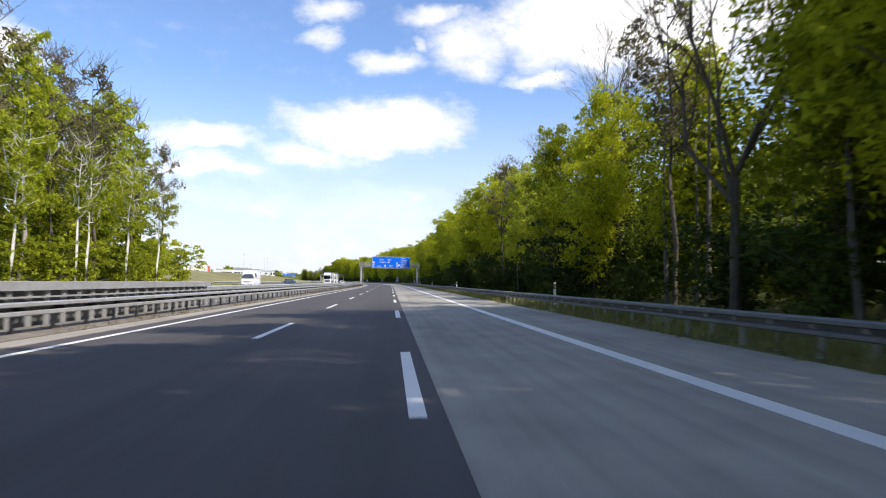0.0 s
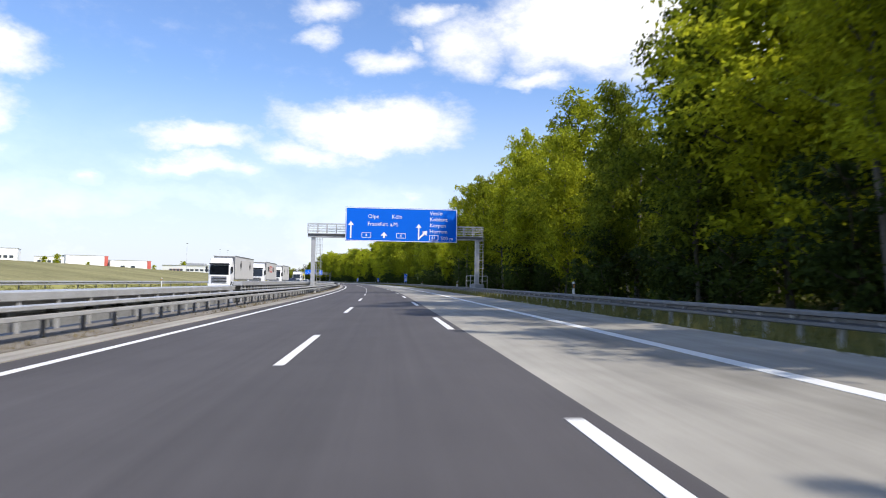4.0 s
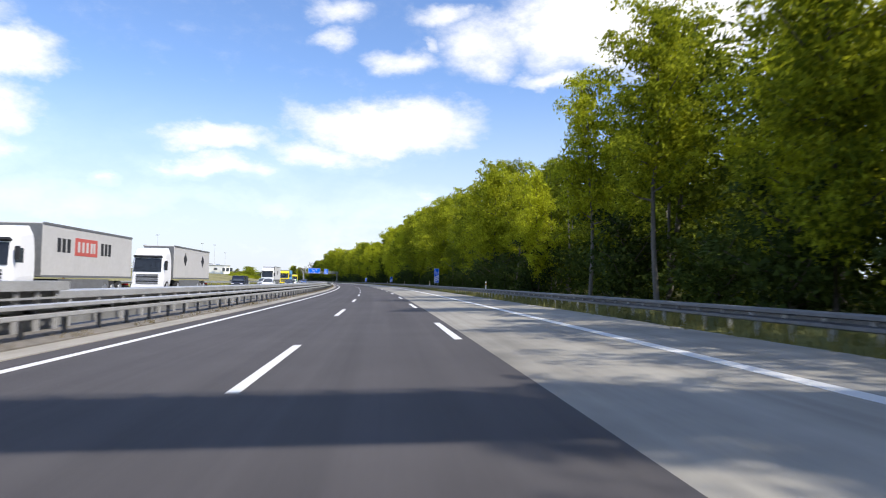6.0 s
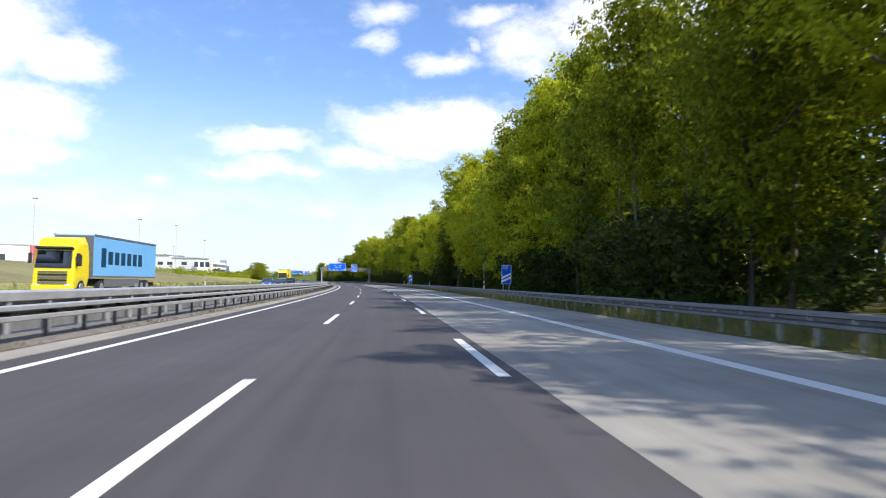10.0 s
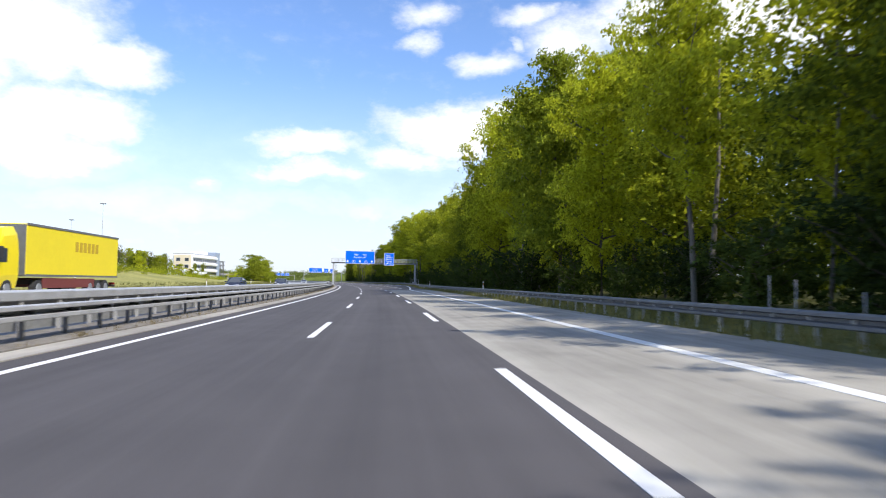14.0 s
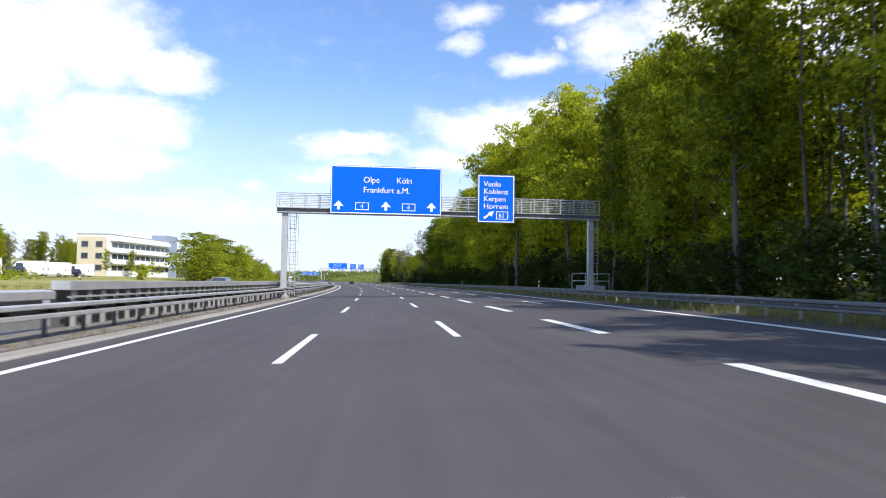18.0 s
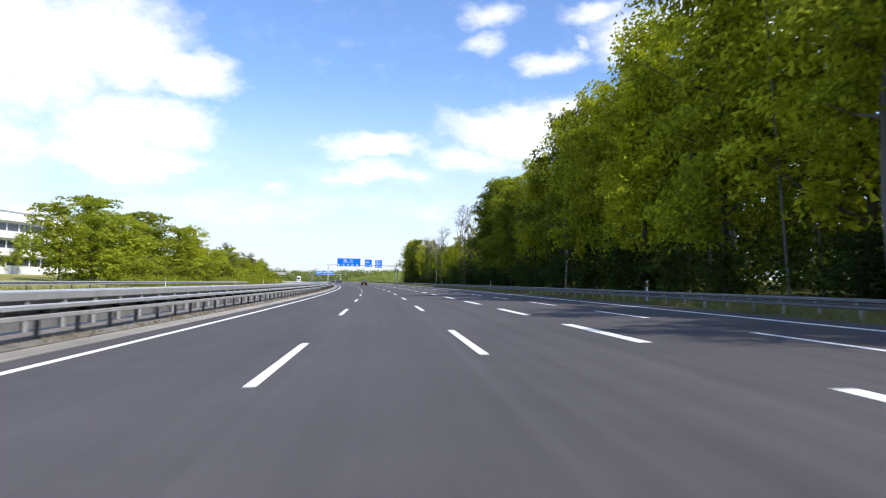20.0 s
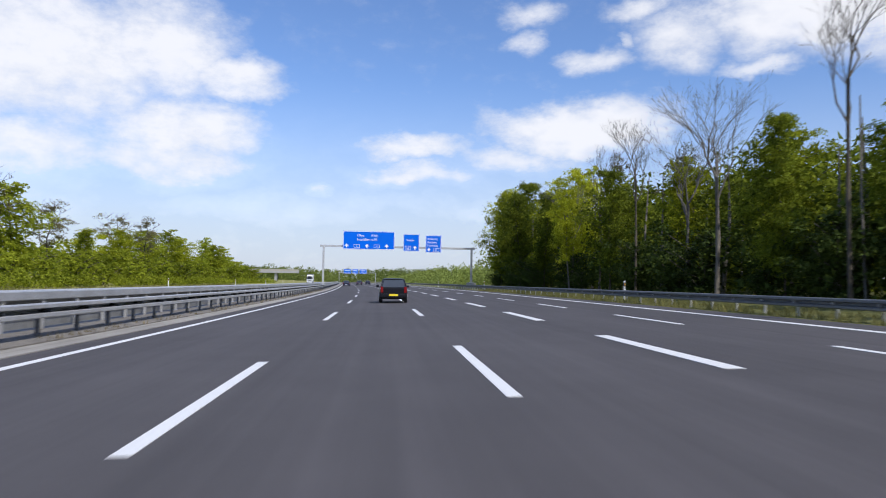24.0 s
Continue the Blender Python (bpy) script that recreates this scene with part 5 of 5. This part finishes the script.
def wheel(parent, x, y, r, w=0.2):
    bm = bmesh.new()
    add_tube(bm, (x - w / 2, y, r), (x + w / 2, y, r), r, seg=20)
    bmesh.ops.bevel(bm, geom=[e for e in bm.edges if len(e.link_faces) == 2 and any(len(f.verts) > 4 for f in e.link_faces)], offset=0.03, segments=2, affect="EDGES")
    tyre = part("wheel", bm, RUBBER, parent)
    bm = bmesh.new()
    sx = 1 if x > 0 else -1
    add_tube(bm, (x + sx * (w / 2 - 0.02), y, r), (x + sx * (w / 2 + 0.012), y, r), r * 0.64, r * 0.6, seg=16)
    part("rim", bm, ALLOY, tyre)


def car(label, colour, length=4.2, width=1.75, height=1.48, kind="hatch", plate=None, category="car"):
    """Local +y is forwards."""
    top = empty("car" if kind != "van" else "van", Matrix(), label, category, "vehicles on the motorway")
    L, w, h = length / 2, width / 2, height
    belt = h * 0.62
    if kind == "van":
        belt = h * 0.55
    body = [(-L, ring(w * 0.86, 0.32, belt * 0.9)), (-L + 0.12, ring(w * 0.97, 0.22, belt)), (-L * 0.5, ring(w, 0.2, belt + 0.02)), (L * 0.35, ring(w, 0.2, belt)),
            (L - 0.5, ring(w * 0.96, 0.22, belt * 0.9)), (L - 0.1, ring(w * 0.86, 0.25, belt * 0.72)), (L, ring(w * 0.78, 0.3, belt * 0.55))]
    part("body", loft(body), colour, top, "", False)
    back = {"hatch": (-L + 0.06, -L + 0.45), "wagon": (-L + 0.05, -L + 0.3), "sedan": (-L * 0.55, -L * 0.3), "van": (-L + 0.03, -L + 0.08)}[kind]
    front = {"van": (L * 0.72, L * 0.42)}.get(kind, (L * 0.42, L * 0.02))

    def gring(k, z0, z1):
        half = [(w * 0.95, z0), (w * (0.95 - 0.1 * k), (z0 * 0.45 + z1 * 0.55)), (w * (0.93 - 0.24 * k), z1 - 0.06), (w * (0.84 - 0.34 * k), z1)]
        return half + [(-x, z) for x, z in reversed(half)]

    t = 0.35 if kind == "van" else 1.0

    def rring(z0, z1):
        half = [(w * (0.945 - 0.24 * t), z0), (w * (0.93 - 0.24 * t), z1 - 0.02), (w * (0.80 - 0.30 * t), z1)]
        return half + [(-x, z) for x, z in reversed(half)]

    cab = [(back[0], gring(0.25 * t, belt - 0.03, belt + 0.02)), (back[1], gring(t, belt - 0.03, h - 0.05)), ((back[1] + front[1]) / 2, gring(t, belt - 0.03, h - 0.03)), (front[1], gring(t, belt - 0.03, h - 0.06)), (front[0], gring(0.25 * t, belt - 0.03, belt + 0.02))]
    part("window_glass", loft(cab), GLASS_DARK if kind != "van" else colour, top)
    roof = [(back[1] - 0.06, rring(h - 0.11, h - 0.05)), (back[1] + 0.1, rring(h - 0.10, h - 0.01)), ((back[1] + front[1]) / 2, rring(h - 0.09, h)), (front[1] - 0.05, rring(h - 0.11, h - 0.03))]
    part("roof", loft(roof), colour, top)
    if kind == "van":
        bm = loft([(front[1] + 0.06, gring(0.98, belt + 0.06, h - 0.2)), (front[0] + 0.03, gring(0.3, belt + 0.05, belt + 0.09))])
        part("windscreen", bm, GLASS_DARK, top)
        for sx in (-1, 1):
            box("side_window", (0.03, L * 0.4, (h - belt) * 0.5), (sx * w * 0.915, L * 0.28, belt + (h - belt) * 0.4), GLASS_DARK, top, rot=(0, -sx * 5, 0))
    else:
        for sx in (-1, 1):
            for yb, yt in ((front[0], front[1]), (0.0, 0.0), (back[0] + 0.02, back[1])):
                bm = bmesh.new()
                add_tube(bm, (sx * w * 0.90, yb, belt), (sx * w * 0.72, yt, h - 0.06), 0.035, seg=5)
                part("pillar", bm, colour, top)
    for sx in (-1, 1):
        for y in (-L * 0.60, L * 0.62):
            wheel(top, sx * (w - 0.1), y, 0.31 if kind != "van" else 0.34)
        box("tail_light", (0.15, 0.10, 0.34), (sx * w * 0.82, -L + 0.03, belt * 0.86), TAIL, top, "red tail light", 0.02)
        box("headlight", (0.36, 0.12, 0.16), (sx * w * 0.62, L - 0.08, belt * 0.66), HEAD, top, "clear headlight", 0.03)
        box("mirror", (0.2, 0.1, 0.13), (sx * (w + 0.08), front[0] - 0.25, belt + 0.06), colour, top, "", 0.03)
    box("rear_bumper", (width * 0.93, 0.12, 0.22), (0, -L - 0.01, 0.42), colour, top, "", 0.04)
    box("front_bumper", (width * 0.88, 0.12, 0.2), (0, L, 0.4), TRIM, top, "", 0.04)
    box("grille", (width * 0.4, 0.06, 0.12), (0, L - 0.01, belt * 0.62), TRIM, top, "", 0.02)
    box("number_plate", (0.52, 0.02, 0.12), (0, -L - 0.075, belt * 0.52), plate or PLATE_W, top, "blank number plate")
    box("number_plate", (0.52, 0.02, 0.12), (0, L + 0.065, 0.42), plate or PLATE_W, top, "blank number plate")
    if kind in ("hatch", "wagon"):
        a, b = Vector((0, back[0] - 0.01, belt + 0.03)), Vector((0, back[1] - 0.02, h - 0.08))
        bm = bmesh.new()
        q = [(-w * 0.78, a), (w * 0.78, a), (w * 0.66, b), (-w * 0.66, b)]
        bm.faces.new([bm.verts.new((x, v.y - 0.012, v.z)) for x, v in q])
        bmesh.ops.solidify(bm, geom=bm.faces[:], thickness=0.02)
        part("rear_window", bm, CAR_GLASS, top)
    return top


def truck(label, cab_paint, side, marks=None, length=16.2, mark_mat=None, low_paint=None, skirt=None):
    top = empty("lorry", Matrix(), label, "lorry", "lorries on the motorway")
    L, w, h = length / 2, 1.25, 3.95
    box("trailer_body", (2.5, length - 3.0, 2.75), (0, -1.5, 1.15 + 1.375 + 0.05), side, top, "", 0.03)
    for z in (1.22, 3.93):
        for sx in (-1, 1):
            box("trailer_rail", (0.05, length - 3.0, 0.12), (sx * 1.255, -1.5, z), STEEL_DULL, top)
    box("front_wall", (2.44, 0.06, 2.7), (0, L - 3.02 + 0.04, 2.55), STEEL_DULL, top)
    cabm = [(L - 2.25, ring(1.24, 0.55, 3.3, 0.02)), (L - 1.9, ring(1.24, 0.55, 3.7, 0.06)), (L - 0.75, ring(1.24, 0.5, 3.55, 0.08)), (L - 0.3, ring(1.22, 0.45, 2.95, 0.04)), (L - 0.05, ring(1.18, 0.4, 1.75, 0.02)), (L, ring(1.12, 0.4, 1.4, 0.02))]
    part("cab", loft(cabm), cab_paint, top)
    bm = bmesh.new()
    bm.faces.new([bm.verts.new(v) for v in ((-1.08, L + 0.0, 1.72), (1.08, L + 0.0, 1.72), (1.02, L - 0.22, 2.78), (-1.02, L - 0.22, 2.78))])
    bmesh.ops.solidify(bm, geom=bm.faces[:], thickness=0.03)
    part("windscreen", bm, GLASS_DARK, top)
    box("sun_visor", (2.2, 0.35, 0.12), (0, L - 0.2, 2.92), TRIM, top, "", 0.03, (20, 0, 0))
    for k in range(5):
        box("grille_bar", (1.7, 0.05, 0.11), (0, L + 0.02, 0.78 + k * 0.17), TRIM if k % 2 else STEEL_DULL, top)
    box("front_bumper", (2.45, 0.25, 0.35), (0, L - 0.05, 0.5), low_paint or cab_paint, top, "", 0.05)
    if low_paint:
        box("cab_apron", (2.2, 0.16, 1.0), (0, L - 0.07, 1.15), low_paint, top, "blue-green lower cab front", 0.05)
    for sx in (-1, 1):
        box("headlight", (0.35, 0.1, 0.22), (sx * 0.9, L + 0.02, 0.62), HEAD, top, "", 0.03)
        box("side_window", (0.04, 0.75, 0.7), (sx * 1.225, L - 0.75, 2.2), GLASS_DARK, top)
        box("mirror", (0.22, 0.12, 0.65), (sx * 1.42, L - 0.15, 2.3), TRIM, top, "", 0.04)
        box("side_skirt", (0.05, length - 9.0, 0.55), (sx * 1.2, -0.5, 0.8), skirt or STEEL_DULL, top)
        for y in (L - 1.25, L - 4.6, -L + 2.0, -L + 3.3, -L + 4.6):
            wheel(top, sx * 1.05, y, 0.5, 0.34)
        if marks:
            for y, z, sy, sz in marks:
                box("side_mark", (0.012, sy, sz), (sx * 1.256, y, z), mark_mat or TRIM, top, "plain dark mark in place of writing")
    box("chassis", (0.9, length - 1.5, 0.25), (0, -0.3, 0.85), TRIM, top)
    box("rear_bumper", (2.3, 0.1, 0.15), (0, -L + 0.1, 0.6), TRIM, top)
    for sx in (-1, 1):
        box("tail_light", (0.4, 0.06, 0.14), (sx * 0.9, -L + 0.03, 0.75), TAIL, top)
    return top


def put(ob, s, d, oncoming=True):
    ob.matrix_basis = stand(s, d, 0.004, 180 if oncoming else 0)
    return ob


black = put(car("black hatchback with a yellow rear number plate", P_BLACK, 3.75, 1.64, 1.43, "hatch", PLATE_Y), 935.2, 6.35, False)
far_car = put(car("dark car far ahead on the carriageway", P_NAVY, 4.4, 1.78, 1.45, "sedan"), 1074, 1.4, False)
put(copy_thing(far_car, Matrix()), 1105, 5.2, False)
put(copy_thing(far_car, Matrix()), 1150, 9.0, False)
white_van = put(car("white delivery van on the opposite carriageway", P_WHITE, 5.9, 2.0, 2.55, "van", category="van"), 108, -14.3)
dark_van = put(car("dark blue van on the opposite carriageway", P_NAVY, 4.7, 1.85, 1.72, "van", category="van"), 325, -13)
put(copy_thing(dark_van, Matrix()), 525, -10.4)
silver = put(car("silver estate car on the opposite carriageway", P_SILVER, 4.6, 1.78, 1.48, "wagon"), 356, -13.6)
dark_car = put(car("dark estate car on the opposite carriageway", P_NAVY, 4.6, 1.8, 1.5, "wagon"), 375, -10.4)
for s in (121, 501, 604, 655):
    put(copy_thing(dark_car, Matrix()), s, -10.4)
put(car("white hatchback on the opposite carriageway", P_WHITE, 4.1, 1.75, 1.48, "hatch"), 336, -10.4)
put(car("bright blue small car on the opposite carriageway", P_BLUE, 3.9, 1.72, 1.55, "hatch"), 488, -10.9)
put(copy_thing(dark_car, Matrix()), 692, -14.3)
white_car = put(copy_thing(silver, Matrix()), 744, -10.4)
lorry_a = put(truck("white lorry with a grey tarpaulin trailer and a red side patch", P_WHITE, P_GREYTARP, tuple((y, 2.9, 0.42, 0.75) for y in (3.2, 2.6, 2.0, -2.8, -3.4, -4.0))), 266.5, -13)
for sx in (-1, 1):
    box("side_patch", (0.014, 3.2, 1.0), (sx * 1.257, -0.4, 2.9), RED_PANEL, lorry_a, "faded red printed patch")
    for y in (0.7, 0.1, -0.5, -1.1, -1.5):
        box("side_mark", (0.012, 0.3, 0.6), (sx * 1.268, y, 2.9), P_GREYTARP, lorry_a, "plain pale mark in place of writing")
t2 = put(truck("white lorry with a plain grey tarpaulin trailer", P_WHITE, P_GREYTARP, ((-5.2, 2.9, 0.14, 0.14),)), 290.5, -13)
for sx in (-1, 1):
    for y in (1.4, -5.2):
        box("emblem", (0.014, 0.85, 0.85), (sx * 1.257, y, 2.9), TRIM, t2, "dark diamond-shaped emblem", rot=(45, 0, 0))
put(truck("white lorry with a white box trailer and dark lettering bars", P_WHITE, P_WHITE, ((-0.2, 2.75, 0.55, 0.8), (-1.0, 2.75, 0.55, 0.8), (-1.8, 2.75, 0.6, 0.8))), 379, -14.5)
put(truck("yellow lorry with a light blue tarpaulin trailer", P_YELLOW, P_CYAN, tuple((3.4 - k * 1.25, 2.5, 0.85, 0.9 if k else 1.3) for k in range(7)), mark_mat=paint("dark_blue_letters", (0.01, 0.06, 0.12), 0)), 426, -14.5)
put(truck("bright yellow lorry with a yellow trailer and a blue-green cab front", P_YELLOW, mat("yellow_tarpaulin", (0.82, 0.66, 0.02), 0.5, 0, 0.6, 0.05, 0.1, 4), tuple((-1.2 - k * 0.62, 3.0, 0.42, 0.62) for k in range(6)),
          mark_mat=mat("ochre_letters", (0.50, 0.33, 0.02), 0.5, 0, 0.6, 0.05, 0, 4), low_paint=paint("green_paint", (0.10, 0.33, 0.30), 0), skirt=mat("dark_red_frame", (0.16, 0.035, 0.03), 0.6, 0, 1, 0.1, 0, 6)), 566, -14.5)
put(copy_thing(t2, Matrix()), 1215, -14.5)
put(copy_thing(t2, Matrix()), 240, -13)
put(car("white estate car on the opposite carriageway", P_WHITE, 4.5, 1.78, 1.5, "wagon"), 383.5, -10.4)
# parked beside the office
rng_p = np.random.default_rng(41)
for k in range(9):
    ob = copy_thing(white_van if k % 3 != 1 else dark_car, Matrix())
    ob["group"], ob["label"] = "parked vehicles", "white van parked beside the office building" if k % 3 != 1 else "dark estate car parked beside the office building"
    ob.matrix_basis = stand(748 + k * 9.5, -47 - 2.0 * rng_p.random() - k * 0.5, 0, 70 + 20 * rng_p.random())
